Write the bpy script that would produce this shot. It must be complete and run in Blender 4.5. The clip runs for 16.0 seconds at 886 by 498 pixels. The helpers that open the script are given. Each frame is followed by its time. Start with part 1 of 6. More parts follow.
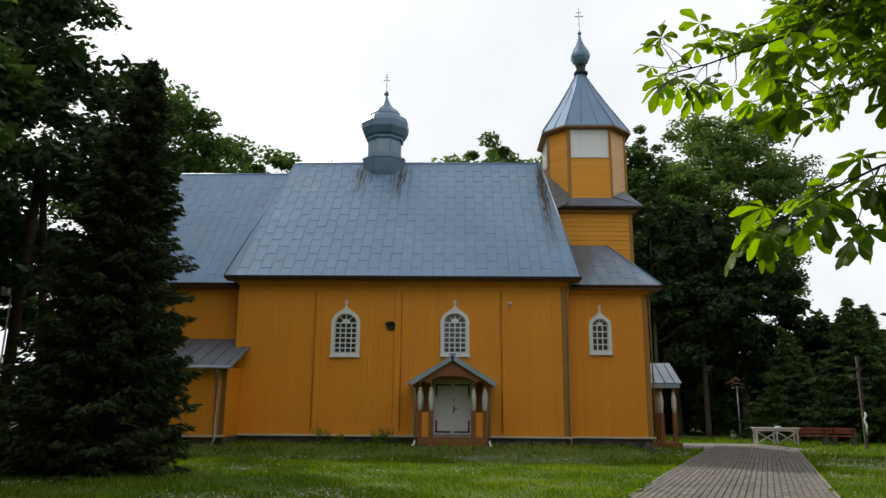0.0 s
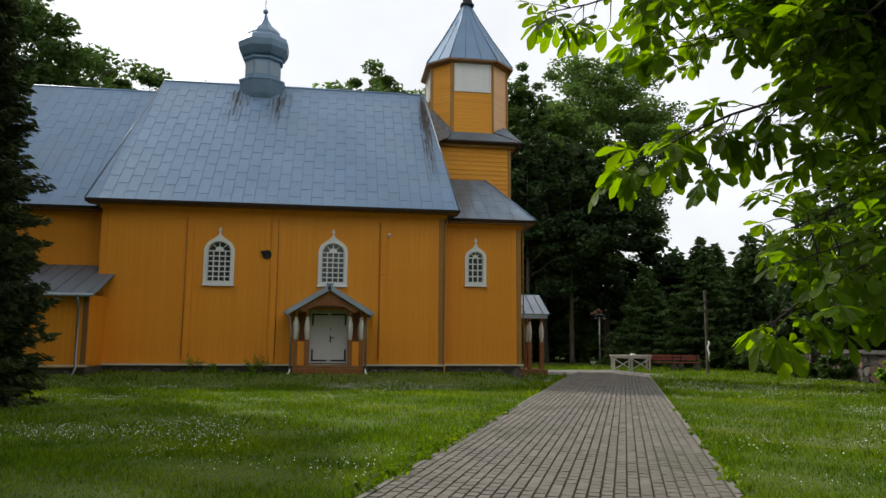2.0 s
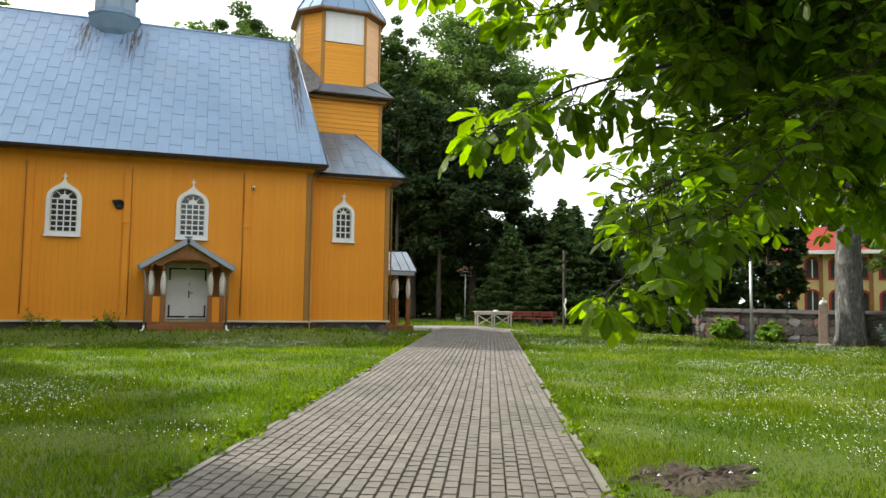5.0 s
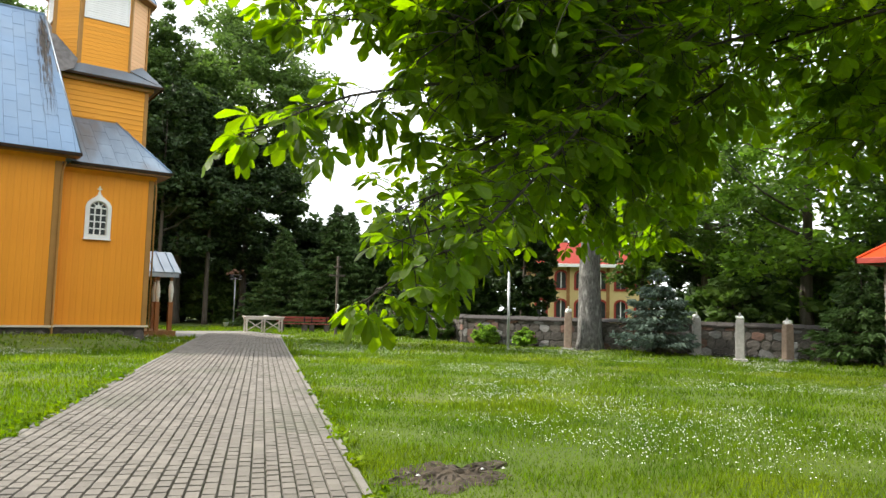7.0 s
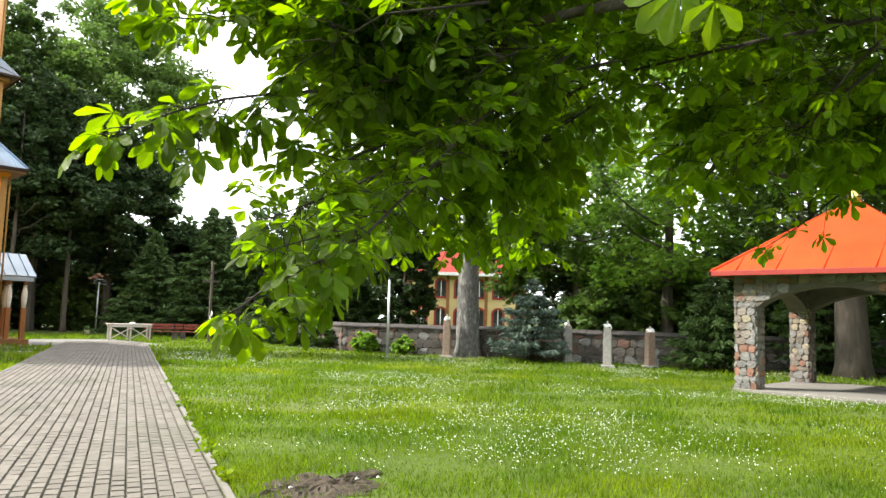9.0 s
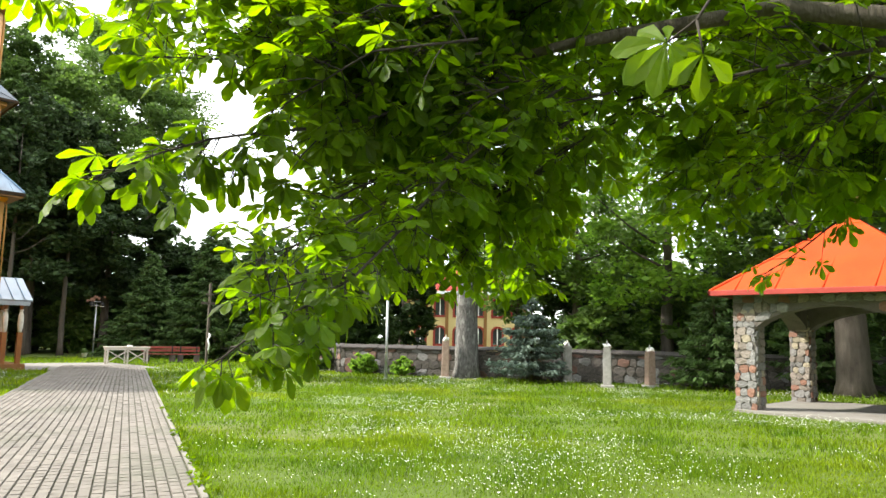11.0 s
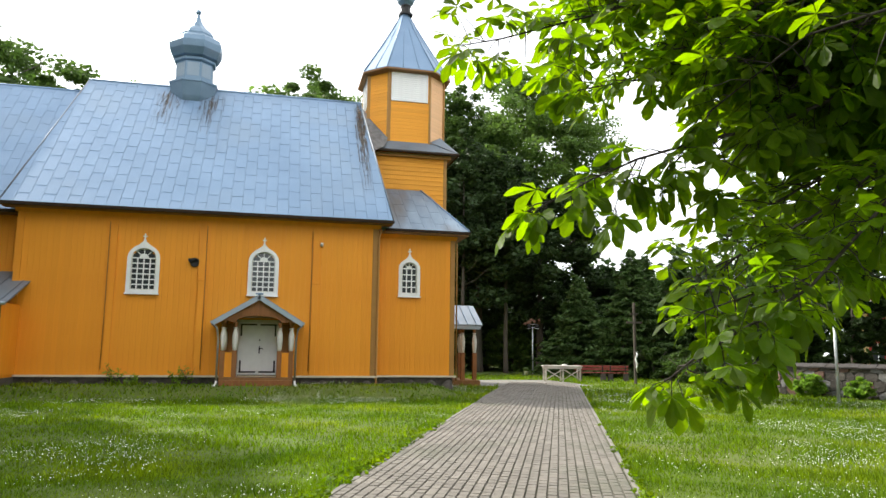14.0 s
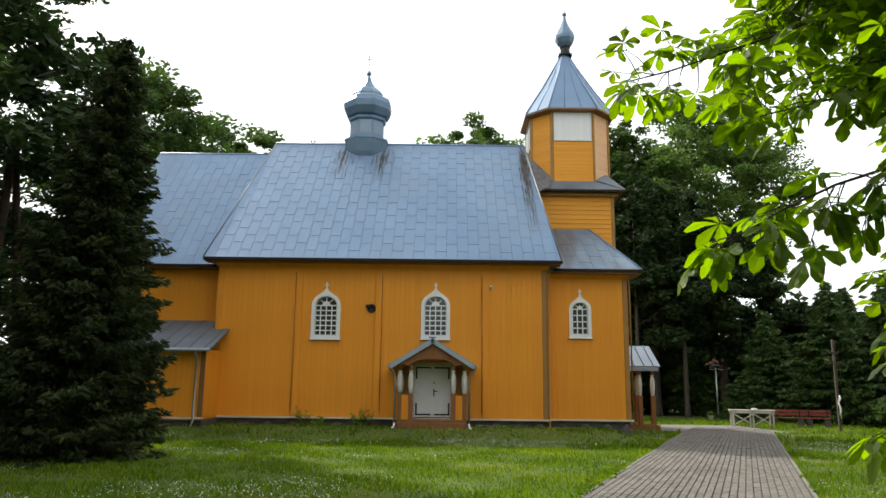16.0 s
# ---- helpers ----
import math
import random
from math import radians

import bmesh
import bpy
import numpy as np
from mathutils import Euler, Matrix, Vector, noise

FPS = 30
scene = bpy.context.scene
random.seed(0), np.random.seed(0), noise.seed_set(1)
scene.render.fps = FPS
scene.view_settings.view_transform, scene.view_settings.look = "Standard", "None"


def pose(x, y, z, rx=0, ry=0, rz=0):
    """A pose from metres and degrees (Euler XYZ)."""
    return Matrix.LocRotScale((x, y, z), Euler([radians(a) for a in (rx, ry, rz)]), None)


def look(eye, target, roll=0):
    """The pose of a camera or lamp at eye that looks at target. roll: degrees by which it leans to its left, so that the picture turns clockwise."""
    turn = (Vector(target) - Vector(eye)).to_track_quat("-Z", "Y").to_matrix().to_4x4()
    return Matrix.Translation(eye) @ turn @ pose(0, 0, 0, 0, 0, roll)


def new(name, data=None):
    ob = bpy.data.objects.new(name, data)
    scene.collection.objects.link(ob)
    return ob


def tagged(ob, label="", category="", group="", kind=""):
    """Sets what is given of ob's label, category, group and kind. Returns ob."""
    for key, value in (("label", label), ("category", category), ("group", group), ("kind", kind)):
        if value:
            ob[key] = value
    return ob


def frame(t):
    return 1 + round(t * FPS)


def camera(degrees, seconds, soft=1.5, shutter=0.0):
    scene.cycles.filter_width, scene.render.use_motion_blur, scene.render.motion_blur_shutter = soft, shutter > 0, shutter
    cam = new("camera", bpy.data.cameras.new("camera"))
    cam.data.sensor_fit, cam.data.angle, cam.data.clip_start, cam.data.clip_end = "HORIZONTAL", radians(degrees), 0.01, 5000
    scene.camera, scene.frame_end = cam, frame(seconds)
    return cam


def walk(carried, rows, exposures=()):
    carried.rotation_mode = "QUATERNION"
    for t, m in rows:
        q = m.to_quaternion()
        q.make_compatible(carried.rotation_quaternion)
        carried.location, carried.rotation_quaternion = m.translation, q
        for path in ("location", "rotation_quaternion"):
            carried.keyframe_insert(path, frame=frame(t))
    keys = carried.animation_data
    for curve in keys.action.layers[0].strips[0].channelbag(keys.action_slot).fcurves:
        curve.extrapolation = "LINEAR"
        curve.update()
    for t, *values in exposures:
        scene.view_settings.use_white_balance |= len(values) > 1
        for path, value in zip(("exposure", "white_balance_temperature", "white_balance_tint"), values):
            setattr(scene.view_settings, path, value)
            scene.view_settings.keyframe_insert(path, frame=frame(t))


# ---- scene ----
cam = camera(63.03, 16.0)
PATH = [
    (0, pose(0.231, -27.999, 1.501, 102.65, -0.52, 1.21)),
    (0.5, pose(0.236, -28.004, 1.500, 102.24, -0.83, -1.47)),
    (1, pose(0.240, -28.021, 1.498, 100.91, -0.81, -4.52)),
    (1.5, pose(0.250, -28.019, 1.494, 99.21, -0.45, -6.26)),
    (2, pose(0.256, -28.021, 1.491, 97.30, -0.47, -8.39)),
    (2.5, pose(0.276, -27.996, 1.490, 95.66, -0.71, -10.50)),
    (3, pose(0.283, -27.990, 1.485, 94.66, -0.72, -11.92)),
    (5.5, pose(0.397, -27.972, 1.551, 93.73, -0.98, -22.82)),
    (6, pose(0.399, -27.996, 1.548, 94.03, -1.04, -28.21)),
    (6.5, pose(0.411, -27.997, 1.549, 94.36, -1.10, -32.52)),
    (7, pose(0.414, -28.004, 1.547, 94.69, -1.51, -36.46)),
    (7.5, pose(0.418, -28.019, 1.551, 94.94, -1.95, -40.38)),
    (8, pose(0.420, -28.017, 1.552, 95.01, -1.75, -43.16)),
    (8.5, pose(0.415, -28.039, 1.548, 95.13, -1.79, -45.62)),
    (11, pose(0.491, -28.027, 1.678, 96.94, -1.20, -45.90)),
    (11.5, pose(0.489, -28.004, 1.681, 97.31, -0.98, -40.14)),
    (12, pose(0.488, -27.975, 1.682, 97.62, -0.80, -33.41)),
    (12.5, pose(0.478, -27.978, 1.681, 97.87, -0.71, -28.47)),
    (13, pose(0.462, -27.974, 1.681, 97.87, -0.84, -24.11)),
    (13.5, pose(0.448, -27.980, 1.680, 97.79, -0.79, -19.44)),
    (14, pose(0.434, -27.963, 1.676, 97.86, -0.70, -13.36)),
    (14.5, pose(0.414, -27.955, 1.679, 98.33, -0.70, -8.08)),
    (15, pose(0.405, -27.951, 1.681, 98.94, -0.43, -3.49)),
    (15.5, pose(0.391, -27.973, 1.683, 100.03, -0.57, -1.18)),
    (16, pose(0.398, -27.955, 1.688, 100.97, -0.69, -0.00)),
]
walk(cam, PATH, exposures=((0, -0.33), (1.5, -0.41), (2, -0.31), (2.5, -0.03), (3.2, 0.40), (5.5, 0.68), (7, 0.95), (8.5, 1.26), (11, 1.46), (12, 1.44), (12.5, 1.40), (13, 1.19), (14.5, 0.75), (15.5, 0.41), (16, 0.31)))

# ---- world, sun ----
SUN_ELEV, SUN_AZ = 40, -44          # degrees; azimuth from +y towards +x
world = bpy.data.worlds.new("world")
scene.world = world
world.use_nodes = True
wn, wl = world.node_tree.nodes, world.node_tree.links
bg = wn["Background"]
sky = wn.new("ShaderNodeTexSky")
sky.sky_type = "NISHITA"
sky.sun_disc = False
sky.sun_elevation, sky.sun_rotation = radians(SUN_ELEV), radians(SUN_AZ)
sky.dust_density, sky.air_density = 4.0, 1.0
# thin bright cloud: the sky's colour pulled towards white in broad soft patches
wtc = wn.new("ShaderNodeTexCoord")
wno = wn.new("ShaderNodeTexNoise")
wno.inputs["Scale"].default_value, wno.inputs["Detail"].default_value = 2.2, 5
wl.new(wtc.outputs["Generated"], wno.inputs["Vector"])
wra = wn.new("ShaderNodeMapRange")
wra.inputs["From Min"].default_value, wra.inputs["From Max"].default_value = 0.35, 0.62
wra.inputs["To Min"].default_value, wra.inputs["To Max"].default_value = 0.66, 0.98
wl.new(wno.outputs["Fac"], wra.inputs["Value"])
wmx = wn.new("ShaderNodeMix")
wmx.data_type = "RGBA"
wmx.inputs[7].default_value = (13.2, 13.5, 13.9, 1)
wl.new(wra.outputs["Result"], wmx.inputs["Factor"])
wl.new(sky.outputs["Color"], wmx.inputs[6])
wl.new(wmx.outputs[2], bg.inputs["Color"])
bg.inputs["Strength"].default_value = 0.10

sun_data = bpy.data.lights.new("sun", "SUN")
sun_data.energy, sun_data.angle, sun_data.color = 4.3, radians(1.5), (1.0, 0.94, 0.84)
sun = new("sun", sun_data)
_e, _a = radians(SUN_ELEV), radians(SUN_AZ)
sun.matrix_world = look(Vector((math.sin(_a) * math.cos(_e), math.cos(_a) * math.cos(_e), math.sin(_e))) * 80, (0, 0, 0))


# ---- materials ----
def surf(name, c1, c2, scale=3.0, rough=0.7, metal=0.0, bump=0.2, fine=40.0, vary=0.0, stretch=(1, 1, 1), island=False, spec=0.4, transl=0.0, coat=0.0, stain=None, thin=2.8):
    """Two colours mixed by broad and fine noise, with bump; vary: brightness change from piece to piece; stain: a third colour in patches."""
    m = bpy.data.materials.new(name)
    m.use_nodes = True
    n, l = m.node_tree.nodes, m.node_tree.links
    b = n["Principled BSDF"]
    tc = n.new("ShaderNodeTexCoord")
    mp = n.new("ShaderNodeMapping")
    mp.inputs["Scale"].default_value = stretch
    l.new(tc.outputs["Object"], mp.inputs["Vector"])
    n1 = n.new("ShaderNodeTexNoise")
    n1.inputs["Scale"].default_value, n1.inputs["Detail"].default_value = scale, 4
    n2 = n.new("ShaderNodeTexNoise")
    n2.inputs["Scale"].default_value, n2.inputs["Detail"].default_value = fine, 3
    for q in (n1, n2):
        l.new(mp.outputs["Vector"], q.inputs["Vector"])
    ad = n.new("ShaderNodeMath")
    ad.operation = "MULTIPLY_ADD"
    l.new(n1.outputs["Fac"], ad.inputs[0])
    ad.inputs[1].default_value = 1.6
    sc = n.new("ShaderNodeMath")
    sc.operation = "MULTIPLY_ADD"
    l.new(n2.outputs["Fac"], sc.inputs[0])
    sc.inputs[1].default_value, sc.inputs[2].default_value = 0.8, -0.7
    l.new(sc.outputs[0], ad.inputs[2])
    ad.use_clamp = True
    mx = n.new("ShaderNodeMix")
    mx.data_type = "RGBA"
    mx.inputs[6].default_value, mx.inputs[7].default_value = (*c1, 1), (*c2, 1)
    l.new(ad.outputs[0], mx.inputs["Factor"])
    col = mx.outputs[2]
    if stain:
        n3 = n.new("ShaderNodeTexNoise")
        n3.inputs["Scale"].default_value, n3.inputs["Detail"].default_value = scale * 0.45, 6
        l.new(mp.outputs["Vector"], n3.inputs["Vector"])
        r3 = n.new("ShaderNodeMapRange")
        r3.inputs["From Min"].default_value, r3.inputs["From Max"].default_value = 0.52, 0.72
        l.new(n3.outputs["Fac"], r3.inputs["Value"])
        m3 = n.new("ShaderNodeMix")
        m3.data_type = "RGBA"
        m3.inputs[7].default_value = (*stain, 1)
        l.new(r3.outputs["Result"], m3.inputs["Factor"])
        l.new(col, m3.inputs[6])
        col = m3.outputs[2]
    if vary:
        if island:
            src = n.new("ShaderNodeNewGeometry").outputs["Random Per Island"]
        else:
            src = n.new("ShaderNodeObjectInfo").outputs["Random"]
        rg = n.new("ShaderNodeMapRange")
        rg.inputs["To Min"].default_value, rg.inputs["To Max"].default_value = 1 - vary, 1 + vary
        l.new(src, rg.inputs["Value"])
        hs = n.new("ShaderNodeHueSaturation")
        l.new(rg.outputs["Result"], hs.inputs["Value"])
        l.new(col, hs.inputs["Color"])
        col = hs.outputs["Color"]
    l.new(col, b.inputs["Base Color"])
    b.inputs["Roughness"].default_value, b.inputs["Metallic"].default_value = rough, metal
    b.inputs["Specular IOR Level"].default_value, b.inputs["Coat Weight"].default_value = spec, coat
    if bump:
        bp = n.new("ShaderNodeBump")
        bp.inputs["Strength"].default_value, bp.inputs["Distance"].default_value = bump, 0.02
        l.new(ad.outputs[0], bp.inputs["Height"])
        l.new(bp.outputs["Normal"], b.inputs["Normal"])
    if transl:
        tr = n.new("ShaderNodeBsdfTranslucent")
        br = n.new("ShaderNodeHueSaturation")
        br.inputs["Saturation"].default_value, br.inputs["Value"].default_value = 1.08, thin
        l.new(col, br.inputs["Color"])
        l.new(br.outputs["Color"], tr.inputs["Color"])
        ms = n.new("ShaderNodeMixShader")
        ms.inputs["Fac"].default_value = transl
        l.new(b.outputs["BSDF"], ms.inputs[1])
        l.new(tr.outputs["BSDF"], ms.inputs[2])
        l.new(ms.outputs["Shader"], n["Material Output"].inputs["Surface"])
    return m


def stain_film(m, cover):
    """Let a stain break up: thin where a stretched noise is low."""
    n, l = m.node_tree.nodes, m.node_tree.links
    tc, mp, no = n.new("ShaderNodeTexCoord"), n.new("ShaderNodeMapping"), n.new("ShaderNodeTexNoise")
    mp.inputs["Scale"].default_value = (9, 1.2, 1.2)
    no.inputs["Scale"].default_value, no.inputs["Detail"].default_value = 1.6, 5
    l.new(tc.outputs["Object"], mp.inputs["Vector"])
    l.new(mp.outputs["Vector"], no.inputs["Vector"])
    rg = n.new("ShaderNodeMapRange")
    rg.inputs["From Min"].default_value, rg.inputs["From Max"].default_value = 0.34, 0.62
    rg.inputs["To Max"].default_value = cover
    l.new(no.outputs["Fac"], rg.inputs["Value"])
    l.new(rg.outputs["Result"], n["Principled BSDF"].inputs["Alpha"])
    return m


ORANGE = surf("orange_boards", (0.74, 0.258, 0.010), (0.85, 0.338, 0.018), 0.9, 0.62, bump=0.25, fine=60, vary=0.022, stretch=(6, 6, 0.5), stain=(0.72, 0.270, 0.018))
ORANGE_H = surf("orange_clapboards", (0.68, 0.265, 0.012), (0.80, 0.35, 0.024), 0.9, 0.6, bump=0.25, fine=60, vary=0.06, stretch=(0.5, 0.5, 6))
# paler peach tone for a single belfry face
PALE_PEACH = surf("pale_peach_clapboards", (0.70, 0.40, 0.19), (0.78, 0.47, 0.25), 0.9, 0.6, bump=0.25, fine=60, vary=0.05, stretch=(0.5, 0.5, 6))
BROWN = surf("brown_trim", (0.17, 0.075, 0.02), (0.25, 0.12, 0.035), 4, 0.6, fine=50)
OCHRE = surf("ochre_corner_board", (0.30, 0.15, 0.035), (0.38, 0.19, 0.045), 3, 0.65, fine=50)
DARKWOOD = surf("dark_wood", (0.024, 0.016, 0.011), (0.05, 0.032, 0.02), 5, 0.9, fine=60, spec=0.12)
POSTWOOD = surf("stained_post_wood", (0.20, 0.075, 0.02), (0.30, 0.12, 0.035), 4, 0.6, fine=60, stretch=(4, 4, 0.6))
CREAM = surf("cream_trim", (0.55, 0.47, 0.34), (0.66, 0.58, 0.44), 3, 0.6, fine=50)
WHITE = surf("white_paint", (0.72, 0.72, 0.70), (0.82, 0.82, 0.80), 4, 0.5, bump=0.1, fine=50)
OFFWHITE = surf("aged_white_paint", (0.50, 0.48, 0.43), (0.70, 0.68, 0.62), 6, 0.6, bump=0.3, fine=50)
METAL = surf("zinc_roof_sheet", (0.125, 0.205, 0.31), (0.172, 0.262, 0.378), 0.7, 0.46, 0.32, 0.08, 22, vary=0.03, spec=0.5, stain=(0.160, 0.235, 0.325))
METAL_DARK = surf("weathered_zinc_sheet", (0.10, 0.125, 0.15), (0.18, 0.22, 0.26), 0.9, 0.5, 0.4, 0.15, 20, vary=0.08, stain=(0.14, 0.13, 0.12))
DOME = surf("dome_zinc", (0.11, 0.18, 0.25), (0.17, 0.25, 0.33), 1.4, 0.42, 0.4, 0.1, 24, vary=0.04)
LIGHTMETAL = surf("bright_zinc", (0.28, 0.33, 0.38), (0.38, 0.43, 0.48), 1.2, 0.45, 0.35, 0.1, 24)
METAL_AGED = surf("aged_zinc_sheet", (0.13, 0.18, 0.235), (0.25, 0.33, 0.41), 0.9, 0.45, 0.35, 0.12, 20, vary=0.05, stretch=(2.2, 0.5, 0.5), stain=(0.13, 0.13, 0.13))
LANTERN = surf("lantern_zinc", (0.17, 0.23, 0.28), (0.24, 0.30, 0.35), 1.4, 0.45, 0.35, 0.1, 24)
RUST = stain_film(surf("rust_streaks", (0.085, 0.075, 0.065), (0.16, 0.14, 0.12), 4, 0.8, 0.1, 0.2, 30), 0.42)
PIPE = surf("grey_downpipe", (0.26, 0.25, 0.23), (0.36, 0.35, 0.33), 4, 0.45, 0.5, 0.1, 30)
IRON = surf("black_iron", (0.012, 0.012, 0.013), (0.03, 0.028, 0.026), 8, 0.55, 0.3, 0.1, 60)
GREYPOLE = surf("galvanised_pole", (0.42, 0.44, 0.45), (0.52, 0.54, 0.55), 4, 0.45, 0.5, 0.1, 30)
PLINTH = surf("plinth_stone", (0.035, 0.03, 0.027), (0.12, 0.10, 0.085), 2.5, 0.9, bump=0.7, fine=14)
STONE = surf("field_stone", (0.13, 0.112, 0.095), (0.25, 0.218, 0.185), 5, 0.85, bump=0.6, fine=28, vary=0.32)
STONE_RED = surf("red_granite_stone", (0.17, 0.085, 0.058), (0.25, 0.14, 0.10), 5, 0.85, bump=0.6, fine=28, vary=0.25)
STONE_GREY = surf("grey_granite_stone", (0.11, 0.108, 0.105), (0.24, 0.235, 0.225), 5, 0.85, bump=0.6, fine=28, vary=0.25)
STONE_PALE = surf("pale_yellowish_stone", (0.24, 0.21, 0.15), (0.34, 0.30, 0.22), 5, 0.85, bump=0.6, fine=28, vary=0.25)
# wall stone and mortar colours lowered to include the tree shade on the wall
STONE_SHADE = surf("shade_dark_wall_stone", (0.040, 0.037, 0.033), (0.12, 0.105, 0.09), 5, 0.9, bump=0.6, fine=24, vary=0.35)
STONE_RED_SHADE = surf("shade_dark_red_wall_stone", (0.10, 0.06, 0.047), (0.18, 0.105, 0.08), 5, 0.9, bump=0.6, fine=24, vary=0.3)
MORTAR_SHADE = surf("shade_dark_wall_mortar", (0.045, 0.042, 0.036), (0.10, 0.09, 0.08), 3, 0.95, bump=0.5, fine=30)
MORTAR = surf("mortar", (0.085, 0.075, 0.065), (0.15, 0.135, 0.118), 3, 0.95, bump=0.5, fine=30)
COPING = surf("dark_coping_tiles", (0.025, 0.022, 0.02), (0.06, 0.052, 0.047), 3, 0.8, bump=0.4, fine=24)
GRANITE = surf("post_granite", (0.20, 0.135, 0.10), (0.32, 0.24, 0.19), 7, 0.85, bump=0.5, fine=40, vary=0.15)
GRANITE_GREY = surf("post_concrete", (0.22, 0.21, 0.195), (0.36, 0.35, 0.33), 7, 0.85, bump=0.4, fine=40)
CONCRETE = surf("concrete", (0.15, 0.142, 0.125), (0.215, 0.205, 0.182), 2, 0.9, bump=0.3, fine=30)
PAVER = surf("concrete_paver", (0.128, 0.116, 0.099), (0.184, 0.167, 0.144), 1.2, 0.9, bump=0.3, fine=50, vary=0.13, stain=(0.112, 0.110, 0.084))
PAVER_FAR = surf("concrete_paver_field", (0.128, 0.116, 0.099), (0.184, 0.167, 0.144), 1.2, 0.9, bump=0.3, fine=50, vary=0.13, island=True, stain=(0.112, 0.110, 0.084))
JOINT = surf("joint_sand_and_moss", (0.06, 0.055, 0.038), (0.082, 0.085, 0.045), 2, 0.95, bump=0.3, fine=30)
KERB = surf("kerb_concrete", (0.15, 0.14, 0.12), (0.22, 0.205, 0.18), 3, 0.9, bump=0.3, fine=40, vary=0.08)
SOIL = surf("bare_soil", (0.035, 0.027, 0.02), (0.08, 0.06, 0.04), 6, 0.95, bump=0.8, fine=24)
GROUND = surf("lawn_ground", (0.045, 0.080, 0.004), (0.082, 0.118, 0.007), 0.35, 0.95, bump=0.5, fine=9, stain=(0.085, 0.10, 0.016))
BLADE = surf("grass_blade", (0.040, 0.090, 0.003), (0.108, 0.165, 0.005), 0.75, 0.7, bump=0, fine=4, vary=0.5, island=True, transl=0.35, spec=0.2, stain=(0.145, 0.190, 0.008))
PETAL = surf("daisy_petal", (0.75, 0.75, 0.72), (0.85, 0.85, 0.83), 3, 0.7, bump=0, transl=0.2)
BARK = surf("tree_bark", (0.045, 0.036, 0.028), (0.11, 0.095, 0.075), 2.5, 0.95, bump=1.0, fine=16, stretch=(3, 3, 0.6))
TWIG = surf("dark_twig_bark", (0.02, 0.016, 0.012), (0.05, 0.042, 0.032), 6, 0.95, bump=0.6, fine=30)
BARK_GREY = surf("grey_bark", (0.03, 0.028, 0.026), (0.16, 0.155, 0.145), 5.0, 0.95, bump=1.0, fine=22, stretch=(3.0, 3.0, 1.2), stain=(0.25, 0.25, 0.235))
LEAF = surf("broadleaf", (0.045, 0.085, 0.018), (0.092, 0.148, 0.028), 0.45, 0.6, bump=0, fine=3, vary=0.35, island=True, transl=0.32, spec=0.3)
LEAF_LIGHT = surf("broadleaf_light", (0.08, 0.15, 0.02), (0.14, 0.22, 0.034), 0.25, 0.6, bump=0, fine=3, vary=0.35, island=True, transl=0.5, spec=0.3)
# leaf colour darkened to stand in for deep shade inside the tree masses
LEAF_SHADE = surf("broadleaf_shade_dark", (0.016, 0.034, 0.010), (0.034, 0.060, 0.014), 0.25, 0.65, bump=0, fine=3, vary=0.4, island=True, transl=0.15, spec=0.25)
LEAF_MID = surf("broadleaf_mid", (0.034, 0.066, 0.014), (0.062, 0.105, 0.02), 0.25, 0.65, bump=0, fine=3, vary=0.35, island=True, transl=0.28, spec=0.25)
CHESTNUT = surf("chestnut_leaf", (0.034, 0.063, 0.005), (0.072, 0.110, 0.008), 1.3, 0.5, bump=0.1, fine=30, vary=0.4, island=True, transl=0.56, spec=0.22, thin=5.4)
NEEDLE = surf("conifer_needles", (0.019, 0.031, 0.011), (0.046, 0.058, 0.018), 0.6, 0.7, bump=0, fine=5, vary=0.4, island=True, transl=0.15, spec=0.2)
NEEDLE_G = surf("spruce_needles", (0.036, 0.070, 0.020), (0.080, 0.132, 0.036), 0.6, 0.7, bump=0, fine=5, vary=0.4, island=True, transl=0.15, spec=0.2)
NEEDLE_B = surf("blue_spruce_needles", (0.065, 0.10, 0.08), (0.13, 0.17, 0.135), 0.6, 0.7, bump=0, fine=5, vary=0.35, island=True, transl=0.1, spec=0.2)
RED_ROOF = surf("orange_red_roof_sheet", (0.42, 0.036, 0.006), (0.52, 0.058, 0.009), 1.2, 0.65, 0.0, 0.1, 24, vary=0.04, stain=(0.46, 0.05, 0.012), spec=0.15)
RED_TRIM = surf("dark_red_trim", (0.22, 0.022, 0.016), (0.30, 0.035, 0.022), 3, 0.5, fine=40)
RED_TILE = surf("red_tiles", (0.18, 0.028, 0.02), (0.26, 0.045, 0.032), 3, 0.85, fine=20, spec=0.1)
RED_SEAT = surf("red_bench_slat", (0.17, 0.032, 0.024), (0.25, 0.055, 0.04), 4, 0.6, fine=40)
WEATHERED = surf("weathered_white_wood", (0.42, 0.38, 0.33), (0.58, 0.55, 0.49), 5, 0.8, fine=50)
YELLOW = surf("yellow_plaster", (0.50, 0.38, 0.17), (0.58, 0.45, 0.22), 2, 0.85, fine=30)
GOLD = surf("gilt_metal", (0.75, 0.52, 0.14), (0.82, 0.60, 0.2), 3, 0.3, 0.9, 0.05, 20)
BLOSSOM = surf("rust_brown_blossom", (0.16, 0.08, 0.05), (0.25, 0.14, 0.09), 5, 0.8, fine=30)
DARKGLASS = surf("dark_window_glass", (0.03, 0.035, 0.04), (0.06, 0.065, 0.07), 2, 0.12, bump=0, spec=0.6)


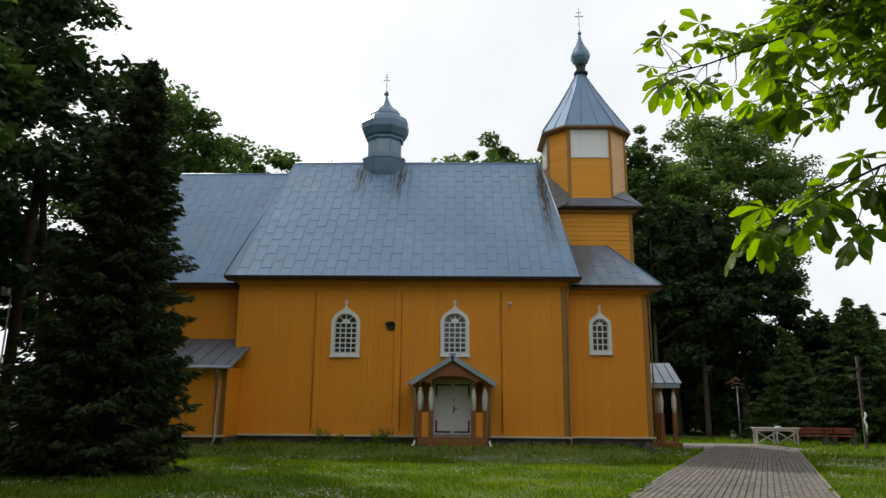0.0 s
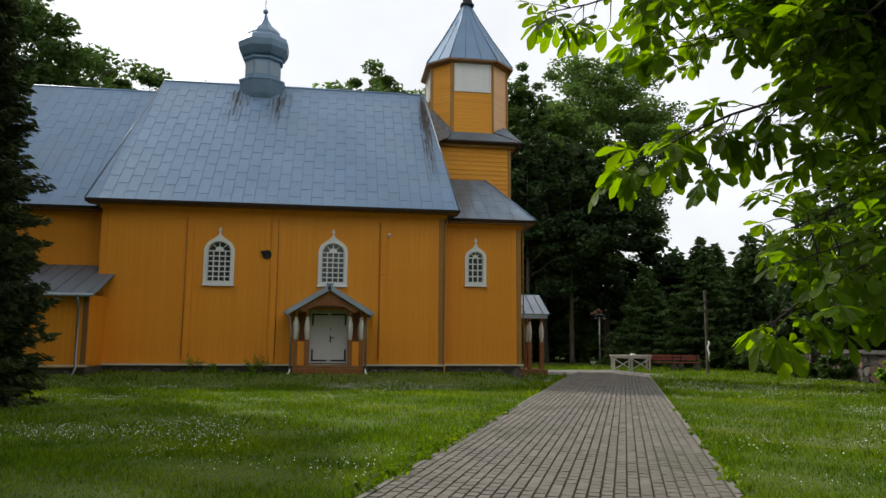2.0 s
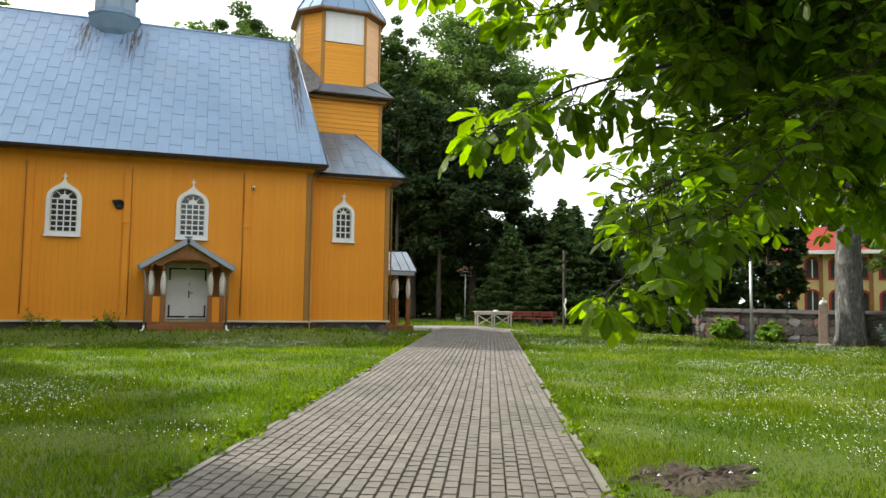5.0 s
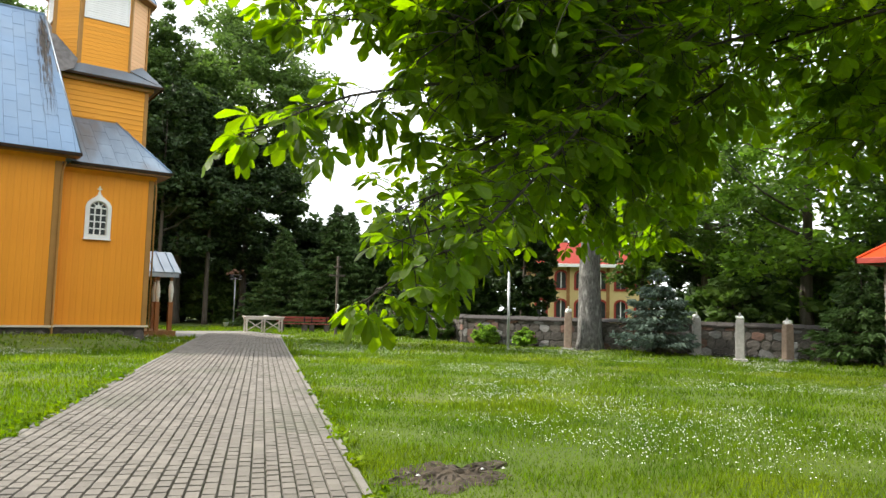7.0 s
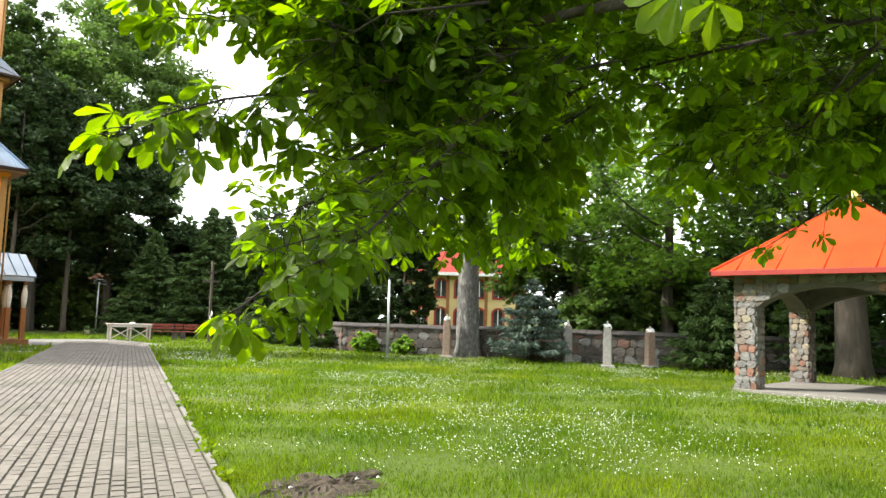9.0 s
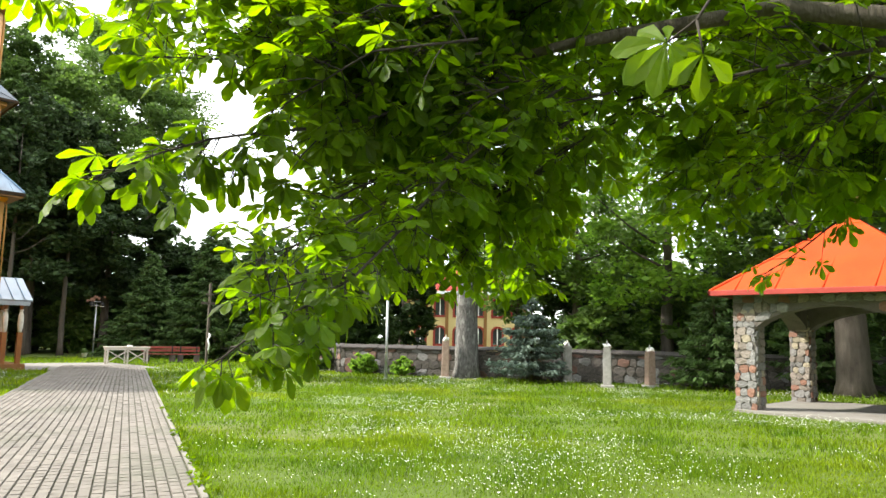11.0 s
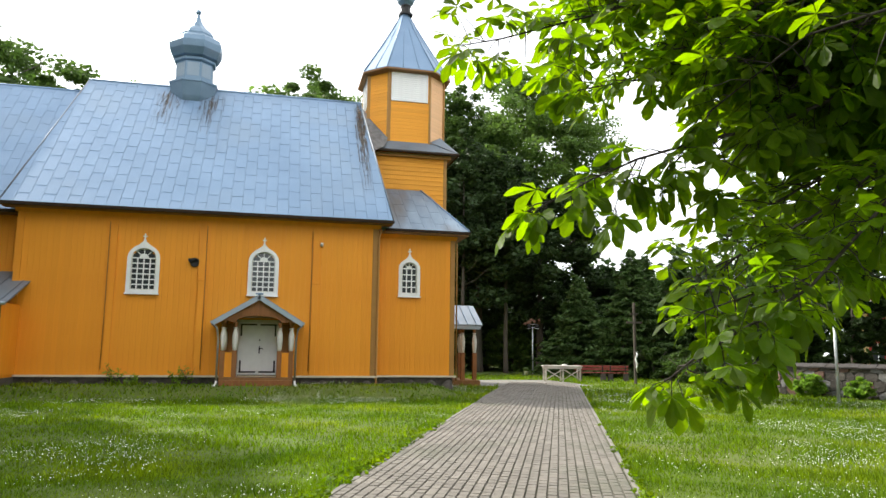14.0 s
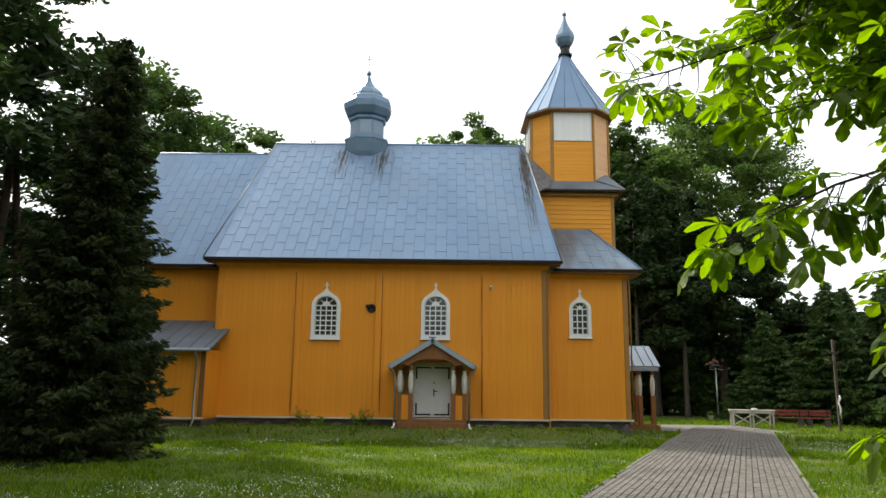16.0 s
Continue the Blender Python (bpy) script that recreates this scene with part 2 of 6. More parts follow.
# ---- builders ----
def mesh_from(name, verts, faces, mat):
    me = bpy.data.meshes.new(name)
    me.from_pydata(verts, [], faces)
    me.materials.append(mat)
    me.update()
    return me


def quads_mesh(name, v, n_per, mat):
    """Big mesh from an array of corners, n_per corners a face."""
    v = np.asarray(v, np.float32).reshape(-1, 3)
    nf = len(v) // n_per
    me = bpy.data.meshes.new(name)
    me.vertices.add(len(v))
    me.vertices.foreach_set("co", v.ravel())
    me.loops.add(len(v))
    me.loops.foreach_set("vertex_index", np.arange(len(v), dtype=np.int32))
    me.polygons.add(nf)
    me.polygons.foreach_set("loop_start", np.arange(nf, dtype=np.int32) * n_per)
    me.materials.append(mat)
    me.update(calc_edges=True)
    return me


def empty(name, label, category, at=(0, 0, 0), group="", kind=""):
    ob = new(name)
    ob.location = at
    ob.empty_display_size = 0.2
    return tagged(ob, label, category, group, kind)


def child(ob, parent, label=""):
    if parent is not None:
        ob.parent = parent
    return tagged(ob, label)


def part(name, bm, mat, parent=None, label=""):
    me = bpy.data.meshes.new(name)
    bm.to_mesh(me)
    bm.free()
    me.materials.append(mat)
    return child(new(name, me), parent, label)


def piece(name, me, parent=None, label="", at=None):
    ob = child(new(name, me), parent, label)
    if at is not None:
        ob.matrix_basis = at if isinstance(at, Matrix) else Matrix.Translation(at)
    return ob


def add_box(bm, lo, hi, bevel=0.0, m=None):
    c = [(a + b) / 2 for a, b in zip(lo, hi)]
    s = [abs(b - a) for a, b in zip(lo, hi)]
    mat = Matrix.Translation(c) @ Matrix.Diagonal((*s, 1))
    if m is not None:
        mat = m @ mat
    r = bmesh.ops.create_cube(bm, size=1, matrix=mat)
    if bevel:
        es = list({e for v in r["verts"] for e in v.link_edges})
        bmesh.ops.bevel(bm, geom=es, offset=bevel, segments=2, affect="EDGES", profile=0.6)
    return bm


def box(lo, hi, bevel=0.0, m=None):
    return add_box(bmesh.new(), lo, hi, bevel, m)


def add_tube(bm, pts, radii, n=10, cap=True):
    pts = [Vector(p) for p in pts]
    rings = []
    up = Vector((0.13, 0.21, 1)).normalized()
    for i, p in enumerate(pts):
        d = (pts[min(i + 1, len(pts) - 1)] - pts[max(i - 1, 0)]).normalized()
        ref = up if abs(d.dot(up)) < 0.95 else Vector((1, 0, 0))
        a = d.cross(ref).normalized()
        b = d.cross(a)
        rings.append([bm.verts.new(p + (a * math.cos(k * math.tau / n) + b * math.sin(k * math.tau / n)) * radii[i]) for k in range(n)])
    for r0, r1 in zip(rings, rings[1:]):
        for k in range(n):
            f = bm.faces.new((r0[k], r0[(k + 1) % n], r1[(k + 1) % n], r1[k]))
            f.smooth = True
    if cap:
        bm.faces.new(rings[-1])
        bm.faces.new(rings[0][::-1])
    return bm


def tube(pts, radii, n=10):
    bm = add_tube(bmesh.new(), pts, radii, n)
    bmesh.ops.recalc_face_normals(bm, faces=bm.faces)
    return bm


def lathe(profile, n=16, at=(0, 0, 0), turn=0.0, smooth=True):
    """A turned body from (radius, height) pairs."""
    bm = bmesh.new()
    rings = []
    for r, z in profile:
        rings.append([bm.verts.new((at[0] + r * math.cos(turn + k * math.tau / n), at[1] + r * math.sin(turn + k * math.tau / n), at[2] + z)) for k in range(n)])
    for r0, r1 in zip(rings, rings[1:]):
        for k in range(n):
            f = bm.faces.new((r0[k], r0[(k + 1) % n], r1[(k + 1) % n], r1[k]))
            f.smooth = smooth
    bm.faces.new(rings[0][::-1])
    bm.faces.new(rings[-1])
    bmesh.ops.recalc_face_normals(bm, faces=bm.faces)
    return bm


def prism(outline, lo, hi, axis="y"):
    """An outline of (a, b) pairs pushed from lo to hi along an axis."""
    bm = bmesh.new()
    def at(p, d):
        return {"y": (p[0], d, p[1]), "x": (d, p[0], p[1]), "z": (p[0], p[1], d)}[axis]
    a = [bm.verts.new(at(p, lo)) for p in outline]
    b = [bm.verts.new(at(p, hi)) for p in outline]
    bm.faces.new(a)
    bm.faces.new(b[::-1])
    for k in range(len(a)):
        j = (k + 1) % len(a)
        bm.faces.new((a[j], a[k], b[k], b[j]))
    bmesh.ops.recalc_face_normals(bm, faces=bm.faces)
    return bm


def slab(corners, thick):
    """A sheet over four or more corners, thickened downwards along its normal."""
    bm = bmesh.new()
    c = [Vector(p) for p in corners]
    nrm = (c[1] - c[0]).cross(c[2] - c[0]).normalized()
    if nrm.z < 0:
        nrm = -nrm
    a = [bm.verts.new(p) for p in c]
    b = [bm.verts.new(p - nrm * thick) for p in c]
    bm.faces.new(a)
    bm.faces.new(b[::-1])
    for k in range(len(a)):
        j = (k + 1) % len(a)
        bm.faces.new((a[j], a[k], b[k], b[j]))
    bmesh.ops.recalc_face_normals(bm, faces=bm.faces)
    return bm


# ---- church ----
church = empty("church", "orange timber church with blue-grey zinc roofs and onion domes", "church")


def wall_panel(name, x0, x1, z0, z1, y0, y1, holes, mat, parent):
    """A wall from x0 to x1 with rectangular openings (xa, xb, za, zb)."""
    bm = bmesh.new()
    xs = sorted({x0, x1, *[h[0] for h in holes], *[h[1] for h in holes]})
    for a, b in zip(xs, xs[1:]):
        cuts = sorted([(h[2], h[3]) for h in holes if h[0] <= a and h[1] >= b])
        z = z0
        for za, zb in cuts:
            if za - z > 0.001:
                add_box(bm, (a, y0, z), (b, y1, za))
            z = zb
        add_box(bm, (a, y0, z), (b, y1, z1))
    return part(name, bm, mat, parent)


def upright_boards(parent, x0, x1, z0, z1, y, holes, w=0.198, t=0.022):
    """Vertical boarding with narrow open joints, stopped at the openings."""
    n = round((x1 - x0) / w)
    step = (x1 - x0) / n
    cache = {}
    for i in range(n):
        a, b = x0 + i * step, x0 + (i + 1) * step
        spans, z = [], z0
        for h in sorted(holes, key=lambda q: q[2]):
            if h[0] < b - 0.03 and h[1] > a + 0.03:
                spans.append((z, h[2]))
                z = h[3]
        spans.append((z, z1))
        for za, zb in spans:
            if zb - za < 0.05:
                continue
            key = round(zb - za, 3)
            if key not in cache:
                hw, hh, c = step / 2, (zb - za), 0.0025
                v = [(-hw, 0, 0), (hw, 0, 0), (hw, 0, hh), (-hw, 0, hh), (-hw + c, -t, 0), (hw - c, -t, 0), (hw - c, -t, hh), (-hw + c, -t, hh)]
                cache[key] = mesh_from("board", v, [(4, 5, 6, 7), (0, 4, 7, 3), (5, 1, 2, 6), (3, 7, 6, 2), (0, 1, 5, 4)], ORANGE)
            piece("board", cache[key], parent, at=((a + b) / 2, y + random.uniform(-0.0015, 0.0015), za))


def clapboards(parent, a, b, z0, z1, out, mat, w=0.165, lip=0.022):
    """Horizontal boards between plan points a and b, facing out."""
    a, b, out = Vector(a), Vector(b), Vector(out)
    n = max(1, round((z1 - z0) / w))
    s = (z1 - z0) / n
    L = (b - a).length
    d = (b - a).normalized()
    v = []
    for x in (0, L):
        for o, z in ((0.0, 0), (lip, 0.004), (0.012, s), (0.0, s)):
            p = d * x + out * o
            v.append((p.x, p.y, z))
    me = mesh_from("clapboard", v, [(0, 1, 5, 4), (1, 2, 6, 5), (2, 3, 7, 6), (0, 3, 2, 1), (4, 5, 6, 7)], mat)
    for i in range(n):
        piece("clapboard", me, parent, at=(a.x, a.y, z0 + i * s))


def roof_sheets(parent, eave_l, eave_r, ridge_l, ridge_r, cw, rl, mat, name="roof_sheet", lift=0.012):
    """Overlapping metal sheets in staggered columns over a sloping plane."""
    e0, e1, r0, r1 = (Vector(p) for p in (eave_l, eave_r, ridge_l, ridge_r))
    ux = (e1 - e0).normalized()
    up = (r0 - e0) - ux * (r0 - e0).dot(ux)
    L = up.length
    up.normalize()
    nrm = ux.cross(up)
    if nrm.z < 0:
        nrm = -nrm
    W = (e1 - e0).length
    sl, sr = (r0 - e0).dot(ux), (r1 - e0).dot(ux)
    lim = lambda v: (sl * v / L, W + (sr - W) * v / L)
    lo, hi = min(0, sl), max(W, sr)
    i = 0
    x = lo
    while x < hi - 0.01:
        xa, xb = x, x + cw
        v = -rl * (0.5 if i % 2 else 0.0)
        while v < L - 0.02:
            va, vb = max(v, 0), min(v + rl, L)
            if vb - va > 0.03:
                la, ra = lim(va)
                lb, rb = lim(vb)
                c = [(max(xa, la), va), (min(xb, ra), va), (min(xb, rb), vb), (max(xa, lb), vb)]
                if c[1][0] - c[0][0] > 0.02 or c[2][0] - c[3][0] > 0.02:
                    if c[1][0] < c[0][0]:
                        c[0] = c[1] = ((c[0][0] + c[1][0]) / 2, va)
                    if c[2][0] < c[3][0]:
                        c[2] = c[3] = ((c[2][0] + c[3][0]) / 2, vb)
                    g = 0.004
                    top = [e0 + ux * (p + (g if k in (0, 3) else -g)) + up * q + nrm * (lift + (0.007 if k < 2 else 0) + random.uniform(0, 0.002)) for k, (p, q) in enumerate(c)]
                    bot = [e0 + ux * p + up * q - nrm * 0.004 for p, q in c]
                    vv = [tuple(p) for p in top + bot]
                    me = mesh_from(name, vv, [(0, 1, 2, 3), (0, 4, 5, 1), (1, 5, 6, 2), (2, 6, 7, 3), (3, 7, 4, 0)], mat)
                    piece(name, me, parent)
            v += rl
        x += cw
        i += 1


def arch_outline(cx, z0, w, h, off=0.0, tip=0.0, n=10):
    """A window outline with a round head; off widens it; tip raises the crown to a point."""
    hw = w / 2 + off
    spring = z0 + h - w * 0.42
    pts = [(cx - hw, z0 - off), (cx + hw, z0 - off), (cx + hw, spring)]
    ry = w * 0.42 + off
    for k in range(1, n):
        a = math.pi * k / n
        e = max(0.0, 1 - abs(a - math.pi / 2) / 0.55)
        pts.append((cx + hw * math.cos(a), spring + ry * math.sin(a) + tip * e * e))
    pts.append((cx - hw, spring))
    return pts


def window_unit(cx, y, z0, w, h, cols, rows, parent):
    """White arched window: pane, frame with a pointed crown and a small cross, lattice."""
    pane = part("window", prism(arch_outline(cx, z0, w, h), y + 0.06, y + 0.075), DARKGLASS, parent, "arched window with a white lattice over dark glass")
    ins, out = arch_outline(cx, z0, w, h), arch_outline(cx, z0, w, h, 0.13, 0.17)
    bm = bmesh.new()
    y0, y1 = y - 0.085, y + 0.08
    rings = [[bm.verts.new((p[0], yy, p[1])) for p in pts] for pts, yy in ((ins, y1), (ins, y0), (out, y0 + 0.012), (out, y1))]
    n = len(ins)
    for r0, r1 in zip(rings, rings[1:] + rings[:1]):
        for k in range(n):
            bm.faces.new((r0[k], r0[(k + 1) % n], r1[(k + 1) % n], r1[k]))
    bmesh.ops.recalc_face_normals(bm, faces=bm.faces)
    part("frame", bm, WHITE, pane, "white painted frame with ogee crown")
    # inner moulding
    bm = bmesh.new()
    m0, m1 = arch_outline(cx, z0, w, h, -0.035), arch_outline(cx, z0, w, h, 0.02)
    rings = [[bm.verts.new((p[0], yy, p[1])) for p in pts] for pts, yy in ((m0, y + 0.05), (m0, y - 0.02), (m1, y - 0.02), (m1, y + 0.05))]
    for r0, r1 in zip(rings, rings[1:] + rings[:1]):
        for k in range(n):
            bm.faces.new((r0[k], r0[(k + 1) % n], r1[(k + 1) % n], r1[k]))
    bmesh.ops.recalc_face_normals(bm, faces=bm.faces)
    part("moulding", bm, OFFWHITE, pane)
    top = z0 + h + 0.13 + 0.15
    bm = box((cx - 0.025, y - 0.07, top - 0.02), (cx + 0.025, y - 0.03, top + 0.26), 0.006)
    add_box(bm, (cx - 0.075, y - 0.068, top + 0.13), (cx + 0.075, y - 0.032, top + 0.175), 0.006)
    add_box(bm, (cx - 0.05, y - 0.075, top - 0.05), (cx + 0.05, y - 0.03, top + 0.03), 0.01)
    part("finial", bm, WHITE, pane, "small white wooden cross on the crown")
    spring = z0 + h - w * 0.42
    for i in range(1, cols):
        x = cx - w / 2 + w * i / cols
        part("lattice_bar", box((x - 0.021, y + 0.01, z0), (x + 0.021, y + 0.045, spring)), WHITE, pane)
    for j in range(1, rows + 1):
        z = z0 + (spring - z0) * j / rows
        part("lattice_bar", box((cx - w / 2, y + 0.005, z - 0.021), (cx + w / 2, y + 0.04, z + 0.021)), WHITE, pane)
    part("fan_hub", prism([(cx + 0.17 * w * 1.1 * math.cos(math.pi * k / 8), spring + 0.2 * w * math.sin(math.pi * k / 8)) for k in range(9)], y, y + 0.045), WHITE, pane)
    for a in (45, 90, 135):
        a = radians(a)
        m = pose(cx, y + 0.025, spring) @ Matrix.Rotation(-a, 4, "Y")
        part("fan_bar", box((0.1, -0.015, -0.014), (w * 0.44, 0.015, 0.014), 0, m), WHITE, pane)
    part("sill", box((cx - w / 2 - 0.16, y - 0.13, z0 - 0.17), (cx + w / 2 + 0.16, y + 0.03, z0 - 0.125), 0.008), WHITE, pane)
    return pane


# openings: x from, x to, z from, z to
WIN = [(-4.165, 3.66, 0.86, 1.52, 4, 6), (0.075, 3.70, 0.86, 1.52, 4, 6)]
def arch_holes(c, z, w, h):
    mid = z + h - 0.42 * w + 0.46 * 0.42 * w
    return [(c - w / 2 - 0.05, c + w / 2 + 0.05, z - 0.05, mid), (c - 0.35 * w, c + 0.35 * w, mid, z + h + 0.02)]


NAVE_HOLES = [q for c, z, w, h, _, _ in WIN for q in arch_holes(c, z, w, h)]
DOOR = (-0.75, 0.75, 0.60, 2.62)
NAVE_HOLES.append(DOOR)

nave_wall = wall_panel("wall", -8.4, 4.4, 0.5, 6.42, 0.0, 0.25, NAVE_HOLES, ORANGE, church)
for lo, hi in (((-8.4, 11.75, 0.5), (4.4, 12, 6.42)), ((-8.4, 0.25, 0.5), (-8.15, 11.75, 6.42)), ((4.15, 0.25, 0.5), (4.4, 11.75, 6.42))):
    part("wall", box(lo, hi), ORANGE, church)
part("inner_floor", box((-8.1, 0.3, 0.4), (4.1, 11.7, 0.55)), DARKWOOD, church)
upright_boards(nave_wall, -8.2, 4.2, 0.62, 6.30, 0.0, NAVE_HOLES)
for x in (-8.42, 4.2):
    part("corner_board", box((x, -0.055, 0.6), (x + 0.22, 0.02, 6.3), 0.008), OCHRE if x > 0 else ORANGE, church)
for x in (-5.21, -2.13, 2.01):
    bm = box((x - 0.11, -0.10, 0.62), (x + 0.11, -0.02, 6.2), 0.012)
    add_box(bm, (x - 0.14, -0.12, 4.05), (x + 0.14, -0.05, 4.13), 0.01)
    add_box(bm, (x - 0.14, -0.12, 6.02), (x + 0.14, -0.05, 6.12), 0.01)
    part("batten_post", bm, ORANGE, church, "orange vertical clamp post on the wall")
part("frieze", box((-8.43, -0.05, 6.28), (4.43, 0.0, 6.42), 0.01), ORANGE, church)
part("water_table", box((-8.5, -0.14, 0.54), (4.5, 0.0, 0.61), 0.01), CREAM, church, "cream drip board over the plinth")
part("plinth", box((-8.36, -0.02, -0.3), (4.36, 0.4, 0.54)), PLINTH, church, "dark fieldstone plinth")
for x in (-7.1, -6.3, -5.4, -4.6, -3.6, -2.7, 2.3, 3.1, 3.9):
    bm = lathe([(0.24, -0.3), (0.27, 0.1), (0.2, 0.34), (0.08, 0.44)], 9, (x + random.uniform(-0.2, 0.2), 0.02, 0), random.random())
    for v in bm.verts:
        v.co += noise.noise_vector(v.co * 3) * 0.06
    part("foundation_stone", bm, PLINTH, church)

# nave roof
roof = part("roof", slab([(-8.88, -0.55, 6.60), (4.92, -0.55, 6.60), (4.22, 6.0, 13.46), (-7.95, 6.0, 13.46)], 0.09), METAL_DARK, church, "steep blue-grey zinc sheet roof")
part("roof_back", slab([(-8.88, 12.55, 6.60), (4.92, 12.55, 6.60), (4.22, 6.0, 13.46), (-7.95, 6.0, 13.46)], 0.09), METAL, church)
for xe, xr in ((-8.88, -7.95), (4.92, 4.22)):
    part("gable_slope", slab([(xe, -0.55, 6.6), (xe, 12.55, 6.6), (xr, 6.0, 13.46)], 0.06), METAL, church)
roof_sheets(roof, (-8.88, -0.57, 6.58), (4.92, -0.57, 6.58), (-7.95, 6.0, 13.46), (4.22, 6.0, 13.46), 0.425, 1.02, METAL)
part("ridge_cap", tube([(-7.97, 6, 13.46), (4.24, 6, 13.46)], [0.07, 0.07], 8), METAL, church)
part("soffit", box((-8.86, -0.52, 6.44), (4.9, -0.02, 6.5)), BROWN, church, "brown boarded soffit")
part("fascia", box((-8.9, -0.60, 6.47), (4.94, -0.53, 6.585), 0.008), DARKWOOD, church, "dark eaves board")
part("bed_mould", prism([(-0.17, 6.44), (-0.08, 6.30), (-0.06, 6.44)], -8.5, 4.5, "x"), ORANGE, church)
for x, r in ((-8.9, 1), (4.9, -1)):
    part("verge_cap", tube([(x, -0.58, 6.6), (-7.95 if r > 0 else 4.22, 6.0, 13.47)], [0.03, 0.03], 6), METAL_DARK, church)

# rust run-off marks on the sheets
nrm = Vector((0, -6.86, 6.55)).normalized()
up_slope = Vector((0, 6.55, 6.86)).normalized()


def streak(x, v0, v1, w):
    base = Vector((x, -0.55, 6.6)) + nrm * random.uniform(0.026, 0.036)
    n, a, b = 10, [], []
    for k in range(n + 1):
        t = k / n
        c = base + up_slope * (v1 + (v0 - v1) * t) + Vector((random.uniform(-0.02, 0.02), 0, 0))
        ww = 1.5 * w * (1 - t) ** 0.4 * random.uniform(0.55, 1.1) + 0.006
        a.append(tuple(c - Vector((ww / 2, 0, 0))))
        b.append(tuple(c + Vector((ww / 2, 0, 0))))
    me = mesh_from("rust_streak", a + b, [(k, k + 1, n + 2 + k, n + 1 + k) for k in range(n)], RUST)
    piece("rust_streak", me, church, "dark rust run-off on the sheets")


srnd = random.Random(12)
for n, x0, sx, top0, top1, l0, l1 in ((46, 4.10, 0.13, 7.2, 9.45, 2.0, 6.5), (26, -4.42, 0.20, 8.4, 9.15, 0.8, 3.6), (26, -2.60, 0.20, 8.3, 9.15, 0.8, 4.0), (10, -3.5, 0.5, 8.2, 8.4, 0.3, 1.0)):
    for _ in range(n):
        v1 = srnd.uniform(top0, top1)
        streak(x0 + srnd.gauss(0, sx), v1 - srnd.uniform(l0, l1), v1, srnd.uniform(0.02, 0.07))


def turned(name, prof, n, at, mat, parent, label="", turn=None, smooth=False):
    return part(name, lathe(prof, n, at, math.pi / n if turn is None else turn, smooth), mat, parent, label)


def iron_cross(name, at, h, parent):
    x, y, z = at
    bm = box((x - 0.018, y - 0.018, z), (x + 0.018, y + 0.018, z + h))
    add_box(bm, (x - h * 0.17, y - 0.014, z + h * 0.62), (x + h * 0.17, y + 0.014, z + h * 0.655))
    add_box(bm, (x - h * 0.09, y - 0.014, z + h * 0.78), (x + h * 0.09, y + 0.014, z + h * 0.81))
    return part(name, bm, GREYPOLE, parent, "thin metal cross")


# onion dome on the ridge
DX, DY = -3.5, 6.0
turned("lantern_skirt", [(0.8, 12.3), (0.98, 12.85), (1.10, 13.46), (1.13, 13.5), (1.13, 13.58), (0.9, 13.62)], 8, (DX, DY, 0), DOME, church, "dark zinc skirt at the lantern foot")
lantern = turned("lantern", [(0.86, 13.5), (0.86, 13.74), (0.84, 14.5), (0.95, 14.58), (0.97, 14.68)], 8, (DX, DY, 0), DOME, church, "octagonal zinc-clad lantern")
turned("dome", [(0.80, 14.66), (1.04, 14.80), (1.20, 15.12), (1.24, 15.42), (1.15, 15.66), (0.86, 15.84), (0.80, 15.90), (0.80, 15.98), (0.66, 16.16), (0.36, 16.42), (0.17, 16.72), (0.075, 17.02), (0.06, 17.1)], 8, (DX, DY, 0), DOME, lantern, "onion dome of weathered zinc")
turned("finial", [(0.03, 17.05), (0.11, 17.12), (0.13, 17.2), (0.09, 17.28), (0.02, 17.33)], 10, (DX, DY, 0), DOME, lantern, smooth=True)
iron_cross("cross", (DX, DY, 17.3), 1.0, lantern)
for k in range(8):
    a = k * math.tau / 8
    m = pose(DX, DY, 0, 0, 0, math.degrees(a))
    part("lantern_panel", box((0.775, -0.26, 13.82), (0.80, 0.26, 14.44), 0.006, m), LANTERN, lantern)

# tower over the narthex
TX, TY, TA, TF = 6.30, 5.93, 1.80, 0.97
block = part("tower_block", box((4.5, 3.92, 6.2), (8.03, 7.95, 10.5)), ORANGE_H, church)
clapboards(block, (4.5, 3.92), (8.03, 3.92), 7.2, 10.36, (0, -1), ORANGE_H, 0.205, 0.036)
clapboards(block, (8.03, 3.92), (8.03, 7.95), 7.2, 10.36, (1, 0), ORANGE_H)
part("corner_board", box((7.92, 3.87, 6.4), (8.07, 3.96, 10.36), 0.008), OCHRE, church)
part("cornice", box((4.3, 3.72, 10.36), (8.24, 8.15, 10.52), 0.02), OCHRE, church)
skirt = part("tower_skirt", slab([(4.05, 3.5, 10.58), (8.56, 3.5, 10.58), (7.3, 4.15, 11.2), (5.3, 4.15, 11.2)], 0.05), METAL_DARK, church, "dark zinc skirt roof")
part("tower_skirt", slab([(8.56, 3.5, 10.58), (8.56, 8.36, 10.58), (8.05, 6.9, 11.2), (8.05, 4.95, 11.2)], 0.05), METAL_DARK, church)
part("tower_skirt", slab([(8.56, 3.5, 10.58), (8.05, 4.95, 11.2), (7.3, 4.15, 11.2)], 0.05), METAL_DARK, church)
part("tower_skirt", slab([(4.05, 3.5, 10.58), (4.05, 8.36, 10.58), (4.6, 6.9, 11.2), (4.6, 4.95, 11.2)], 0.05), METAL_DARK, church)
